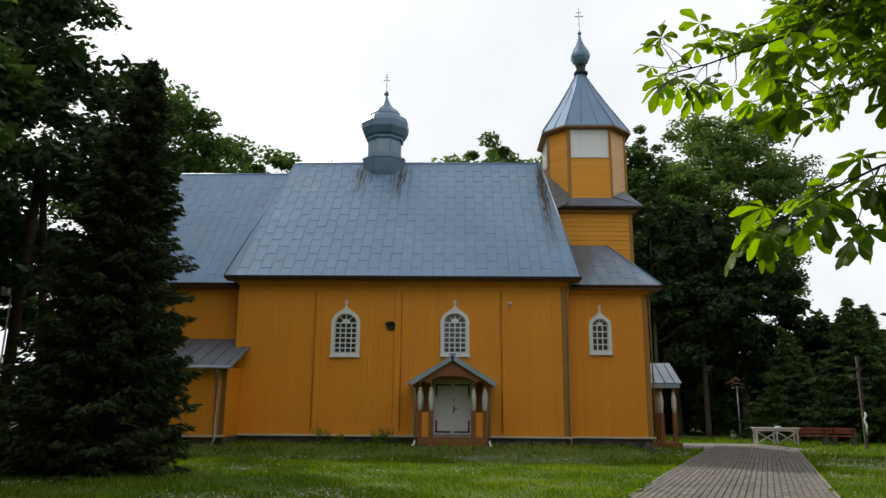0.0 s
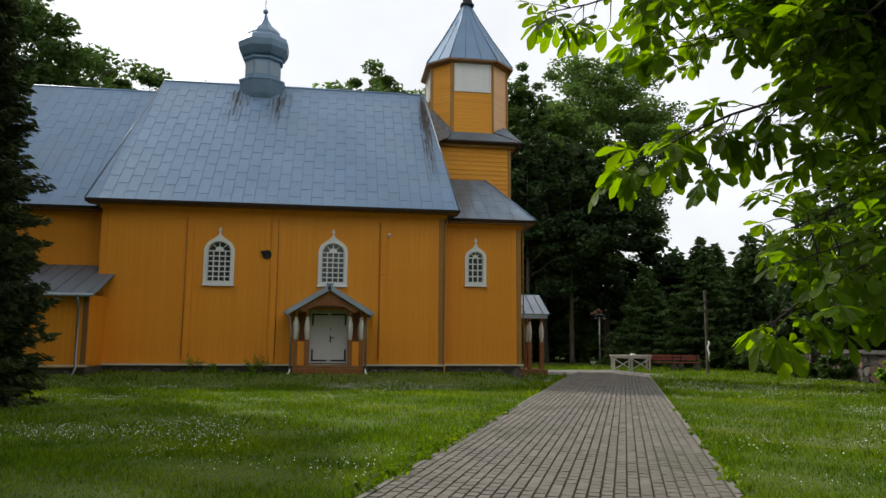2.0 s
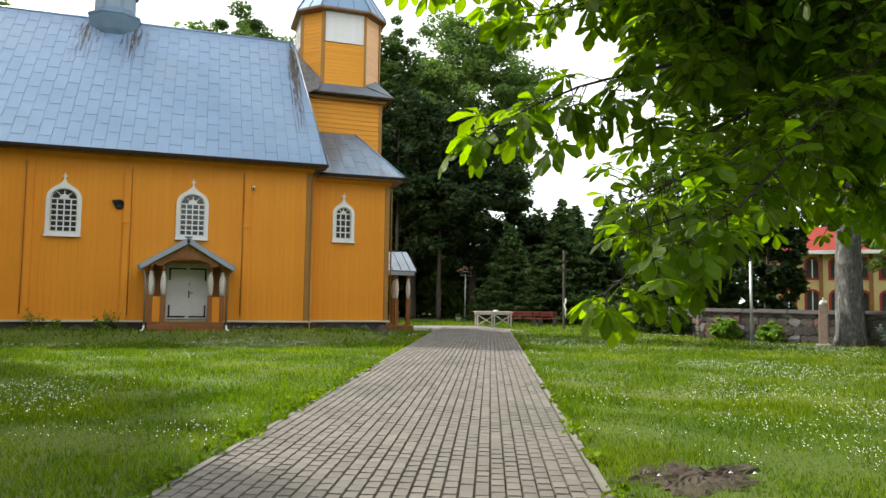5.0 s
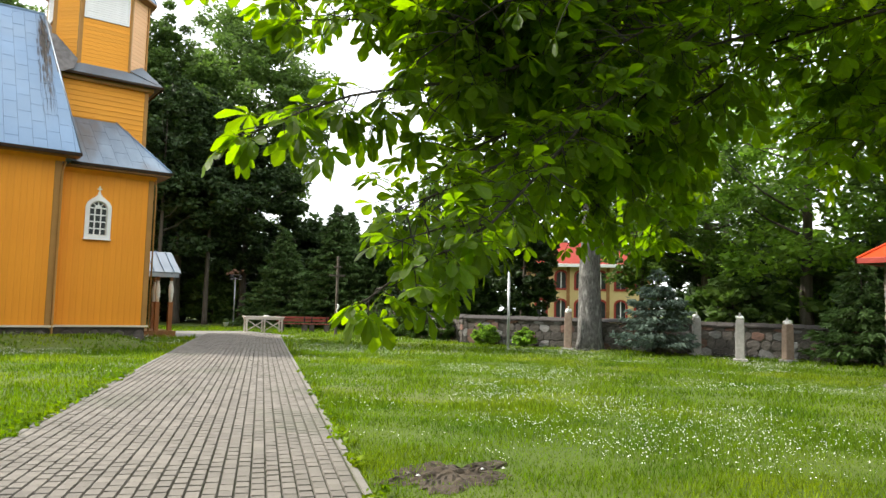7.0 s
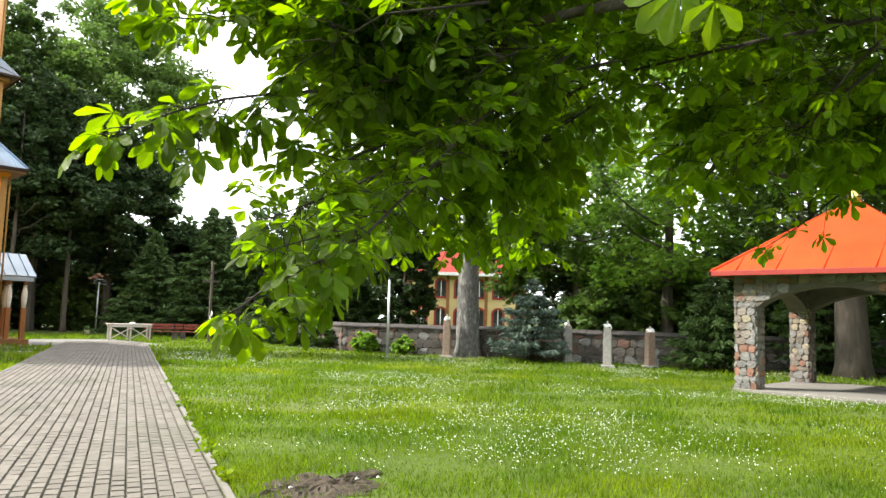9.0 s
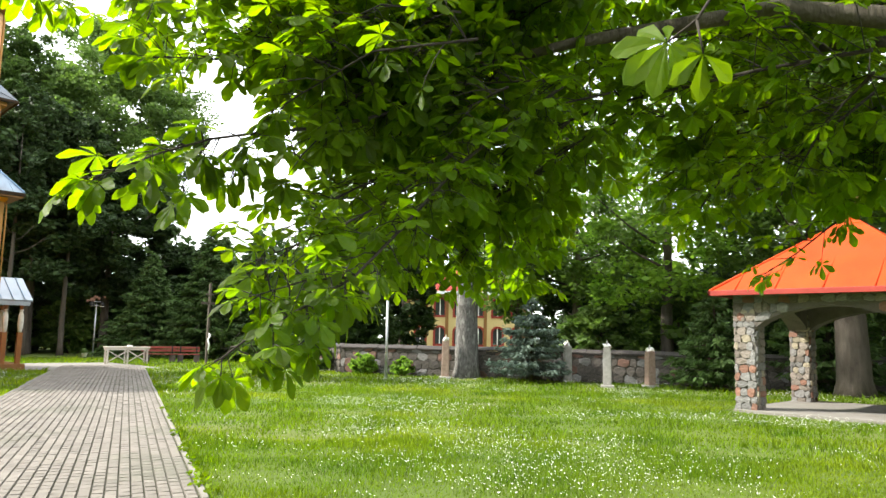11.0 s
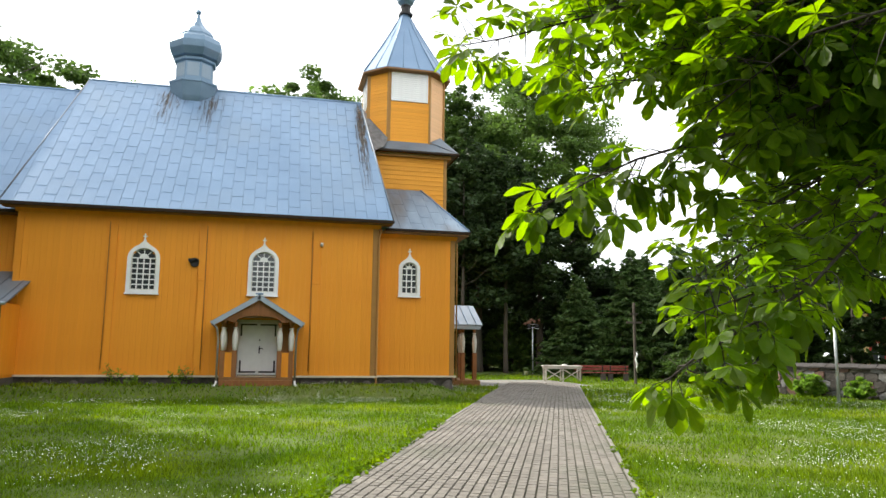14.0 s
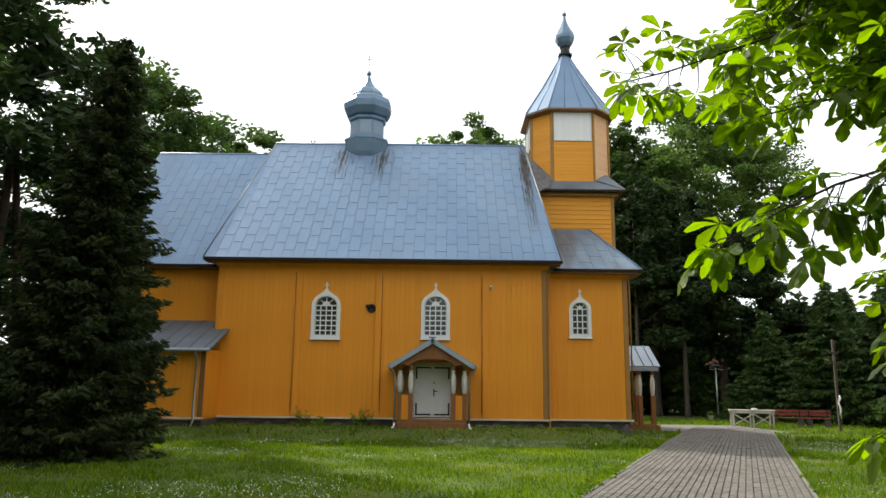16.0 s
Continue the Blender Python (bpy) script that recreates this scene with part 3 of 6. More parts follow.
part("tower_skirt", slab([(4.05, 3.5, 10.58), (4.6, 4.95, 11.2), (5.3, 4.15, 11.2)], 0.05), METAL_DARK, church)
bm = bmesh.new()
hip = [bm.verts.new(p) for p in ((7.3, 4.1, 11.22), (8.1, 4.95, 11.22), (8.56, 3.52, 10.6), (7.9, 4.6, 11.62))]
for f in ((0, 2, 3), (2, 1, 3), (1, 0, 3)):
    bm.faces.new([hip[k] for k in f])
part("skirt_hip", bm, METAL_DARK, church)
part("skirt_fascia", box((4.05, 3.47, 10.50), (8.58, 3.53, 10.6), 0.006), DARKWOOD, church)
part("skirt_fascia", box((8.53, 3.53, 10.50), (8.59, 8.36, 10.6), 0.006), DARKWOOD, church)


def octo(a, f):
    return [(-f, -a), (f, -a), (a, -f), (a, f), (f, a), (-f, a), (-a, f), (-a, -f)]


OCT = [(TX + p, TY + q) for p, q in octo(TA, TF)]
drum = part("tower_drum", prism(OCT, 10.6, 14.62, "z"), ORANGE_H, church, "eight-sided orange clapboard belfry")
for k in range(8):
    a, b = Vector(OCT[k]), Vector(OCT[(k + 1) % 8])
    out = Vector(((b - a).y, -(b - a).x)).normalized()
    if k % 2 == 0:
        clapboards(drum, a, b, 11.15, 13.08, out, ORANGE_H)
    else:
        clapboards(drum, a, b, 11.15, 14.52, out, PALE_PEACH if k == 1 else ORANGE_H)
    ang = math.degrees(math.atan2(out.y, out.x)) + 90
    m = pose(a.x, a.y, 0, 0, 0, ang + 22)
    part("corner_board", box((-0.085, -0.05, 11.1), (0.085, 0.03, 14.6), 0.008, m), OCHRE, drum)
    if k % 2 == 0:
        mid = (a + b) / 2
        m = pose(mid.x, mid.y, 0, 0, 0, ang)
        hw = (b - a).length / 2 - 0.1
        lv = part("louvre", box((-hw, -0.03, 13.10), (hw, 0.0, 14.54), 0, m), OFFWHITE, church, "white louvred belfry shutter")
        bm = bmesh.new()
        for xa, xb in ((-hw, -hw + 0.06), (hw - 0.06, hw)):
            add_box(bm, (xa, -0.065, 13.10), (xb, -0.02, 14.54), 0.006, m)
        for za, zb in ((13.10, 13.18), (14.46, 14.54)):
            add_box(bm, (-hw, -0.066, za), (hw, -0.02, zb), 0.006, m)
        part("louvre_frame", bm, WHITE, lv)
        sl = bmesh.new()
        add_box(sl, (-hw + 0.07, -0.01, -0.05), (hw - 0.07, 0.008, 0.05), 0.003, Matrix.Rotation(radians(-14), 4, "X"))
        me = bpy.data.meshes.new("slat")
        sl.to_mesh(me)
        sl.free()
        me.materials.append(WHITE)
        for j in range(13):
            piece("slat", me, lv, at=m @ Matrix.Translation((0, -0.04, 13.24 + j * 0.097)))

# spire
def octo_ring(bm, s, z):
    return [bm.verts.new((TX + p * s, TY + q * s, z)) for p, q in octo(TA, TF)]


bm = bmesh.new()
rings = [octo_ring(bm, s, z) for s, z in ((1.16, 14.55), (1.16, 14.66), (0.70, 16.1), (0.36, 17.25), (0.10, 18.22))]
for r0, r1 in zip(rings, rings[1:]):
    for k in range(8):
        bm.faces.new((r0[k], r0[(k + 1) % 8], r1[(k + 1) % 8], r1[k]))
bm.faces.new(rings[0])
bm.faces.new(rings[-1])
bmesh.ops.recalc_face_normals(bm, faces=bm.faces)
spire = part("spire", bm, METAL, church, "eight-sided zinc spire")
for k in range(8):
    p = octo(TA, TF)[k]
    pts = [(TX + p[0] * s, TY + p[1] * s, z) for s, z in ((1.165, 14.67), (0.705, 16.11), (0.365, 17.26), (0.10, 18.24))]
    part("spire_seam", tube(pts, [0.03, 0.028, 0.024, 0.02], 6), METAL, spire)
    q = octo(TA, TF)[(k + 1) % 8]
    for f in ((0.5,) if k % 2 else (0.33, 0.67)):
        r = (p[0] + (q[0] - p[0]) * f, p[1] + (q[1] - p[1]) * f)
        pts = [(TX + r[0] * s, TY + r[1] * s, z) for s, z in ((1.16, 14.67), (0.702, 16.11), (0.363, 17.26))]
        part("spire_seam", tube(pts, [0.014, 0.014, 0.012], 4), METAL, spire)
bm = bmesh.new()
r0, r1, r2 = octo_ring(bm, 1.12, 14.50), octo_ring(bm, 1.18, 14.53), octo_ring(bm, 1.18, 14.61)
r3 = octo_ring(bm, 1.0, 14.47)
for a, b in ((r3, r0), (r0, r1), (r1, r2)):
    for k in range(8):
        bm.faces.new((a[k], a[(k + 1) % 8], b[(k + 1) % 8], b[k]))
part("cornice", bm, BROWN, church, "brown boarded cornice under the spire")
turned("spire_ring", [(0.2, 18.18), (0.36, 18.2), (0.36, 18.3), (0.24, 18.34), (0.23, 18.62), (0.27, 18.66), (0.27, 18.72)], 8, (TX + 0.05, TY, 0), IRON, church)
turned("spire_onion", [(0.24, 18.7), (0.40, 18.88), (0.50, 19.1), (0.50, 19.25), (0.40, 19.5), (0.24, 19.78), (0.13, 20.05), (0.07, 20.3), (0.05, 20.42)], 8, (TX + 0.05, TY, 0), DOME, church, "small zinc onion finial")
turned("finial", [(0.03, 20.4), (0.1, 20.46), (0.11, 20.53), (0.03, 20.62)], 10, (TX + 0.05, TY, 0), DOME, church, smooth=True)
iron_cross("cross", (TX + 0.05, TY, 20.6), 1.35, church)

# stained flashing between the nave roof and the tower
bm = bmesh.new()
fl = [bm.verts.new(p) for p in ((4.16, 6.05, 13.50), (4.62, 4.75, 12.25), (5.28, 3.95, 11.25), (5.12, 3.55, 10.74), (4.45, 2.9, 10.25), (4.30, 4.6, 12.02))]
for f in ((0, 1, 5), (1, 2, 5), (2, 3, 5), (3, 4, 5)):
    bm.faces.new([fl[k] for k in f])
bmesh.ops.recalc_face_normals(bm, faces=bm.faces)
bmesh.ops.solidify(bm, geom=list(bm.faces), thickness=0.02)
part("flashing", bm, surf("stained_flashing", (0.06, 0.055, 0.05), (0.20, 0.20, 0.20), 1.6, 0.6, 0.3, 0.2, 14, stretch=(3, 3, 0.7)), church, "dark stained metal flashing at the tower")

# narthex below the tower
NW = (5.78, 3.86, 0.62, 1.26, 3, 4)
NH = arch_holes(*NW[:4])
narthex_wall = wall_panel("wall", 4.4, 7.64, 0.5, 6.2, 0.6, 0.85, NH, ORANGE, church)
part("wall", box((7.39, 0.85, 0.5), (7.64, 11.4, 6.2)), ORANGE, church)
part("wall", box((4.4, 11.15, 0.5), (7.39, 11.4, 6.2)), ORANGE, church)
upright_boards(narthex_wall, 4.42, 7.48, 0.62, 6.1, 0.6, NH)
part("corner_board", box((7.48, 0.54, 0.6), (7.67, 0.62, 6.1), 0.008), OCHRE, church)
part("water_table", box((4.5, 0.46, 0.54), (7.74, 0.6, 0.61), 0.01), CREAM, church)
part("plinth", box((4.36, 0.58, -0.3), (7.62, 0.9, 0.54)), PLINTH, church)
for x in (5.0, 5.9, 6.7, 7.4):
    bm = lathe([(0.24, -0.3), (0.27, 0.1), (0.2, 0.34), (0.08, 0.44)], 9, (x, 0.62, 0), random.random())
    for v in bm.verts:
        v.co += noise.noise_vector(v.co * 3) * 0.06
    part("foundation_stone", bm, PLINTH, church)
nroof = part("narthex_roof", slab([(4.3, 0.12, 6.40), (8.15, 0.12, 6.40), (6.86, 3.92, 8.84), (4.3, 3.92, 8.84)], 0.06), METAL_DARK, church, "weathered zinc lean-to roof")
part("narthex_roof", slab([(8.15, 0.12, 6.40), (8.15, 11.9, 6.40), (6.86, 8.0, 8.84), (6.86, 3.92, 8.84)], 0.06), METAL_DARK, church)
part("narthex_roof", slab([(4.3, 11.9, 6.40), (8.15, 11.9, 6.40), (6.86, 8.0, 8.84), (4.3, 8.0, 8.84)], 0.06), METAL_DARK, church)
roof_sheets(nroof, (4.3, 0.10, 6.385), (8.15, 0.10, 6.385), (4.3, 3.92, 8.84), (6.86, 3.92, 8.84), 0.5, 1.3, METAL_AGED)
part("verge_cap", tube([(8.16, 0.1, 6.41), (6.86, 3.92, 8.86)], [0.04, 0.04], 6), METAL, church)
part("fascia", box((4.7, 0.06, 6.29), (8.19, 0.12, 6.39), 0.006), DARKWOOD, church)
part("fascia", box((8.13, 0.12, 6.29), (8.19, 11.9, 6.39), 0.006), DARKWOOD, church)
part("soffit", box((4.4, 0.12, 6.22), (8.13, 0.6, 6.28)), BROWN, church)
part("soffit", box((7.64, 0.6, 6.22), (8.13, 11.4, 6.28)), BROWN, church)
part("bed_mould", prism([(0.43, 6.22), (0.55, 6.06), (0.57, 6.22)], 4.4, 7.74, "x"), ORANGE, church)

# chancel and sacristy
chancel_wall = part("wall", box((-14.2, 1.0, 0.5), (-8.4, 1.25, 6.4)), ORANGE, church)
part("wall", box((-14.2, 1.25, 0.5), (-13.95, 11, 6.4)), ORANGE, church)
part("wall", box((-13.95, 10.75, 0.5), (-8.4, 11, 6.4)), ORANGE, church)
upright_boards(chancel_wall, -14.2, -8.4, 0.62, 6.3, 1.0, [])
croof = part("chancel_roof", slab([(-14.8, 0.5, 6.48), (-8.3, 0.5, 6.48), (-7.8, 6.0, 12.88), (-13.6, 6.0, 12.88)], 0.08), METAL_DARK, church, "steep zinc chancel roof")
part("chancel_roof", slab([(-14.8, 11.5, 6.48), (-8.3, 11.5, 6.48), (-7.8, 6.0, 12.88), (-13.6, 6.0, 12.88)], 0.08), METAL, church)
part("chancel_roof", slab([(-14.8, 0.5, 6.48), (-14.8, 11.5, 6.48), (-13.6, 6.0, 12.88)], 0.08), METAL, church)
roof_sheets(croof, (-14.8, 0.48, 6.46), (-8.3, 0.48, 6.46), (-13.6, 6.0, 12.88), (-7.8, 6.0, 12.88), 0.425, 1.02, METAL)
part("ridge_cap", tube([(-13.62, 6, 12.88), (-7.8, 6, 12.88)], [0.06, 0.06], 8), METAL, church)
part("fascia", box((-14.8, 0.46, 6.36), (-8.4, 0.52, 6.46), 0.006), DARKWOOD, church)
part("soffit", box((-14.6, 0.52, 6.32), (-8.4, 1.0, 6.37)), BROWN, church)
sac_wall = part("wall", box((-13.0, -1.9, 0.5), (-8.12, 0.98, 2.95)), ORANGE, church)
upright_boards(sac_wall, -13.0, -8.2, 0.62, 2.9, -1.9, [])
part("wall_return", box((-8.13, -1.9, 0.62), (-8.09, -0.02, 3.0)), ORANGE, church)
part("corner_board", box((-8.24, -1.95, 0.6), (-8.07, -1.88, 2.95), 0.008), BROWN, church)
part("water_table", box((-13.1, -2.02, 0.54), (-8.0, -1.9, 0.61), 0.01), CREAM, church)
part("plinth", box((-13, -1.88, -0.3), (-8.1, -0.03, 0.54)), PLINTH, church)
sroof = part("sacristy_roof", slab([(-13.3, -2.25, 2.98), (-7.84, -2.25, 2.98), (-7.84, -0.02, 3.86), (-8.46, -0.02, 3.86), (-8.46, 0.98, 4.26), (-13.3, 0.98, 4.26)], 0.05), METAL_DARK, church, "weathered grey zinc lean-to roof")
for k in range(10):
    x = -13.1 + 0.56 * k
    part("standing_seam", tube([(x, -2.25, 2.995), (x, -0.03 if x > -8.46 else 0.97, 3.87 if x > -8.46 else 4.27)], [0.018, 0.018], 5), METAL_DARK, sroof)
part("gutter", tube([(-13.3, -2.3, 2.95), (-7.84, -2.3, 2.95)], [0.06, 0.06], 8), LIGHTMETAL, church, "pale metal gutter")


def downpipe(pts, r=0.05, mat=None, parent=church):
    return part("downpipe", tube(pts, [r] * len(pts), 8), mat or PIPE, parent, "grey metal downpipe")


downpipe([(-8.35, -2.3, 2.92), (-8.35, -2.05, 2.6), (-8.35, -2.0, 0.5), (-8.38, -2.2, 0.22)])
downpipe([(4.5, -0.15, 6.3), (4.42, -0.1, 5.9), (4.42, -0.1, 0.5), (4.40, -0.3, 0.25)], 0.045, OCHRE)
downpipe([(7.70, 0.45, 6.1), (7.75, 0.55, 5.8), (7.75, 0.55, 0.4)], 0.03, OCHRE)
for k in range(7):
    part("foundation_stone", lathe([(0.2, -0.3), (0.24, 0.1), (0.17, 0.3), (0.06, 0.4)], 8, (-12.6 + k * 0.66, -1.88, 0), random.random()), PLINTH, church)

for c, z, w, h, cols, rows in WIN:
    window_unit(c, 0.0, z, w, h, cols, rows, church)
window_unit(NW[0], 0.6, NW[1], NW[2], NW[3], NW[4], NW[5], church)

# wall fittings
part("vent_hole", lathe([(0.0, 0), (0.17, 0.0), (0.17, 0.06), (0.12, 0.06), (0.12, 0.03), (0.0, 0.03)], 16), IRON, church, "round black vent in the wall").matrix_basis = pose(-2.4, -0.03, 4.72, 90)
part("vent_hood", box((-2.62, -0.16, 4.74), (-2.42, -0.04, 4.86), 0.02), IRON, church)
bm = box((2.16, -0.13, 5.52), (2.27, -0.04, 5.66), 0.02)
part("sensor", bm, WHITE, church, "small white sensor box")
part("sensor_eye", lathe([(0.0, 0), (0.035, 0.0), (0.03, 0.02), (0.0, 0.03)], 10), IRON, church).matrix_basis = pose(2.215, -0.13, 5.57, 90)
for x, za in ((-5.36, 3.0), (-2.0, 3.4), (1.86, 2.8)):
    part("cable", tube([(x, -0.115, 0.8), (x + 0.01, -0.115, za), (x, -0.115, 6.1)], [0.012] * 3, 5), BROWN, church)

# entrance door
door = part("door", box((-0.70, 0.02, 0.64), (0.70, 0.07, 2.56)), WHITE, church, "white plank door with black strap hinges, closed")
for k in range(7):
    part("plank", box((-0.695 + k * 0.1986, -0.005, 0.65), (-0.695 + (k + 1) * 0.1986 - 0.006, 0.025, 2.55), 0.004), WHITE, door)
bm = box((-0.8, -0.05, 0.58), (-0.70, 0.08, 2.66), 0.006)
add_box(bm, (0.70, -0.05, 0.58), (0.8, 0.08, 2.66), 0.006)
add_box(bm, (-0.8, -0.05, 2.56), (0.8, 0.08, 2.66), 0.006)
part("door_frame", bm, OFFWHITE, door)
for z, s in ((0.74, 1), (2.48, -1)):
    for xs in (-1, 1):
        bm = box((xs * 0.06, -0.03, z - 0.028), (xs * 0.66, -0.006, z + 0.028), 0.004)
        add_box(bm, (xs * 0.585, -0.03, z), (xs * 0.645, -0.008, z + s * 0.42), 0.004)
        part("strap_hinge", bm, IRON, door, "black iron strap hinge")
bm = box((0.03, -0.035, 1.42), (0.075, -0.006, 1.68), 0.005)
add_box(bm, (0.04, -0.06, 1.585), (0.20, -0.035, 1.615), 0.008)
part("handle", bm, IRON, door, "black door handle")
part("lock_boss", box((0.035, -0.03, 1.88), (0.075, -0.006, 1.94), 0.008), IRON, door)


# ---- porches ----
def spindle_post(x, y, z0, z1, parent, zs):
    """A squared post whose upper part is a white turned spindle."""
    p = part("post", box((x - 0.09, y - 0.09, z0), (x + 0.09, y + 0.09, zs), 0.012), POSTWOOD, parent, "brown wooden post with a white turned top")
    h = z1 - zs
    part("spindle", lathe([(0.05, zs), (0.075, zs + 0.02 * h), (0.10, zs + 0.2 * h), (0.115, zs + 0.42 * h), (0.10, zs + 0.6 * h), (0.06, zs + 0.74 * h), (0.05, zs + 0.77 * h), (0.08, zs + 0.79 * h), (0.08, zs + 0.82 * h)], 12, (x, y, 0)), OFFWHITE, p, "white turned spindle")
    part("neck", lathe([(0.06, zs + 0.82 * h), (0.05, zs + 0.88 * h), (0.09, zs + 0.94 * h), (0.095, z1)], 12, (x, y, 0)), POSTWOOD, p)
    return p


porch = empty("entrance_porch", "small gabled wooden porch with white spindles over the white door", "porch", (0, 0, 0))
for s in (-1, 1):
    pr = part("porch_roof", slab([(0, -1.45, 3.52), (0, 0.0, 3.52), (s * 1.68, 0.0, 2.56), (s * 1.68, -1.45, 2.56)], 0.05), METAL, porch, "zinc porch roof slope")
    part("verge_board", slab([(0, -1.50, 3.50), (0, -1.44, 3.50), (s * 1.70, -1.44, 2.53), (s * 1.70, -1.50, 2.53)], 0.16), LIGHTMETAL, porch, "pale metal verge")
    for k in range(1, 5):
        f = k / 5
        part("standing_seam", tube([(s * 1.68 * f, -1.45, 3.53 - 0.96 * f), (s * 1.68 * f, 0, 3.53 - 0.96 * f)], [0.014] * 2, 4), METAL, pr)
    for x in (1.27, 0.83):
        spindle_post(s * x, -1.22, 0.42, 2.52, porch, 1.52)
        spindle_post(s * x, -0.12, 0.42, 2.52, porch, 1.52) if x > 1 else None
    panel = part("side_panel", box((s * 0.80, -0.16, 0.6), (s * 1.36, -0.06, 2.5), 0.006), POSTWOOD, porch)
    low = part("low_panel", box((s * 0.88, -1.24, 0.6), (s * 1.22, -1.20, 1.46), 0.006), ORANGE, porch, "orange boarded panel")
    for k in range(3):
        part("board", box((s * (0.89 + k * 0.113), -1.265, 0.6), (s * (0.89 + (k + 1) * 0.113 - 0.01), -1.24, 1.44), 0.004), ORANGE, low)
    part("wall_plate", box((s * 1.18, -1.38, 2.5), (s * 1.4, 0.0, 2.6), 0.01), POSTWOOD, porch)
    part("gutter", tube([(s * 1.70, -1.5, 2.5), (s * 1.70, 0, 2.5)], [0.05, 0.05], 8), LIGHTMETAL, porch)
    dp = part("downpipe", tube([(s * 1.70, -1.42, 2.46), (s * 1.5, -1.36, 2.3), (s * 1.44, -1.34, 1.9), (s * 1.44, -1.34, 0.45)], [0.04] * 4, 8), PIPE, porch, "slim grey downpipe")
    part("spout", tube([(s * 1.44, -1.34, 0.47), (s * 1.46, -1.38, 0.34), (s * 1.56, -1.55, 0.22)], [0.045] * 3, 8), WHITE, dp, "white outlet bend")
# gable board with an arched lower edge
out = [(-1.45, 2.62), (0, 3.44), (1.45, 2.62), (0.86, 2.50)]
out += [(0.86 * math.cos(math.pi * k / 10), 2.50 + 0.27 * math.sin(math.pi * k / 10)) for k in range(1, 10)] + [(-0.86, 2.50)]
part("gable_board", prism(out, -1.36, -1.32), POSTWOOD, porch, "brown gable board with an arched edge")
part("ceiling_board", box((-1.3, -1.3, 2.72), (1.3, -0.05, 2.76)), BROWN, porch)
porch.scale = (0.93, 1, 1)
part("step", box((-1.34, -1.40, 0.0), (1.34, -0.03, 0.50), 0.02), POSTWOOD, porch, "brown timber step")
part("step", box((-1.32, -1.34, 0.50), (1.32, -0.03, 0.58), 0.015), BROWN, porch)
bm = box((-0.14, -1.52, 3.5), (0.14, -1.4, 3.56), 0.015)
part("ridge_end", bm, METAL, porch)

wporch = empty("west_porch", "open wooden porch with white spindles at the church end wall", "porch")
wr = part("porch_roof", slab([(7.66, 4.35, 2.80), (9.98, 4.35, 2.80), (9.96, 5.95, 3.76), (7.66, 5.95, 3.76)], 0.06), LIGHTMETAL, wporch, "pale zinc roof")
part("porch_roof", slab([(7.66, 7.55, 2.80), (9.98, 7.55, 2.80), (9.96, 5.95, 3.76), (7.66, 5.95, 3.76)], 0.06), LIGHTMETAL, wporch)
part("porch_roof", slab([(9.98, 4.35, 2.80), (9.98, 7.55, 2.80), (9.96, 5.95, 3.76)], 0.06), LIGHTMETAL, wporch)
for k in range(5):
    x = 8.0 + 0.42 * k
    part("standing_seam", tube([(x, 4.34, 2.82), (x, 5.95, 3.78)], [0.018] * 2, 5), METAL, wr)
part("eaves_beam", box((7.66, 4.38, 2.58), (9.9, 4.5, 2.74), 0.01), LIGHTMETAL, wporch)
for x, y in ((9.10, 4.6), (9.66, 4.6), (9.66, 7.3), (9.10, 7.3)):
    spindle_post(x, y, 0.1, 2.62, wporch, 1.5)
part("step", box((7.66, 4.4, 0.0), (9.9, 7.5, 0.26), 0.02), BROWN, wporch)

# low shrubs at the wall foot
def wall_plant(name, x, y, h, label):
    t = empty(name, label, "plant", (x, y, 0.22), "plants at the church wall")
    stems = bmesh.new()
    vs = []
    for k in range(7):
        a = random.uniform(0, math.tau)
        top = Vector((math.cos(a) * h * 0.45, -0.15 + math.sin(a) * 0.12, h * random.uniform(0.6, 1.0)))
        add_tube(stems, [(0, 0, 0), top * 0.5 + Vector((0, 0, 0.05)), top], [0.012, 0.009, 0.004], 5)
        for j in range(11):
            p = top * random.uniform(0.35, 1.0) + Vector((random.gauss(0, 0.07), random.gauss(0, 0.05), random.gauss(0, 0.06)))
            d = Vector((random.gauss(0, 1), random.gauss(0, 1), random.gauss(0, 0.6))).normalized() * random.uniform(0.05, 0.10)
            s = d.cross(Vector((random.random(), random.random(), 1))).normalized() * 0.03
            vs += [p - d, p + s, p + d, p - s]
    part("stem", stems, BARK, t)
    piece("foliage", quads_mesh("foliage", [tuple(v) for v in vs], 4, LEAF_LIGHT), t)


for x, h in ((-4.75, 0.75), (-4.3, 0.5), (-2.75, 0.5), (-2.3, 0.85)):
    wall_plant("wall_shrub", x, -0.35, h, "small leafy green shrub growing at the wall foot")


# ---- ground, path ----
PD = Vector((math.sin(radians(22.4)), math.cos(radians(22.4)), 0))   # along the path
PN = Vector((PD.y, -PD.x, 0))                                         # across it
PO = Vector((1.43, -18.87, 0))                                        # a point of its left edge
PW = 3.40


def path_uv(x, y):
    d = Vector((x, y, 0)) - PO
    return d.dot(PN), d.dot(PD)


def on_paving(x, y, margin=0.0):
    u, s = path_uv(x, y)
    if -margin < u < PW + margin and s < 29:
        return True
    return 7.8 - margin < x < 15.6 + margin and 4.2 - margin < y < 10.6 + margin


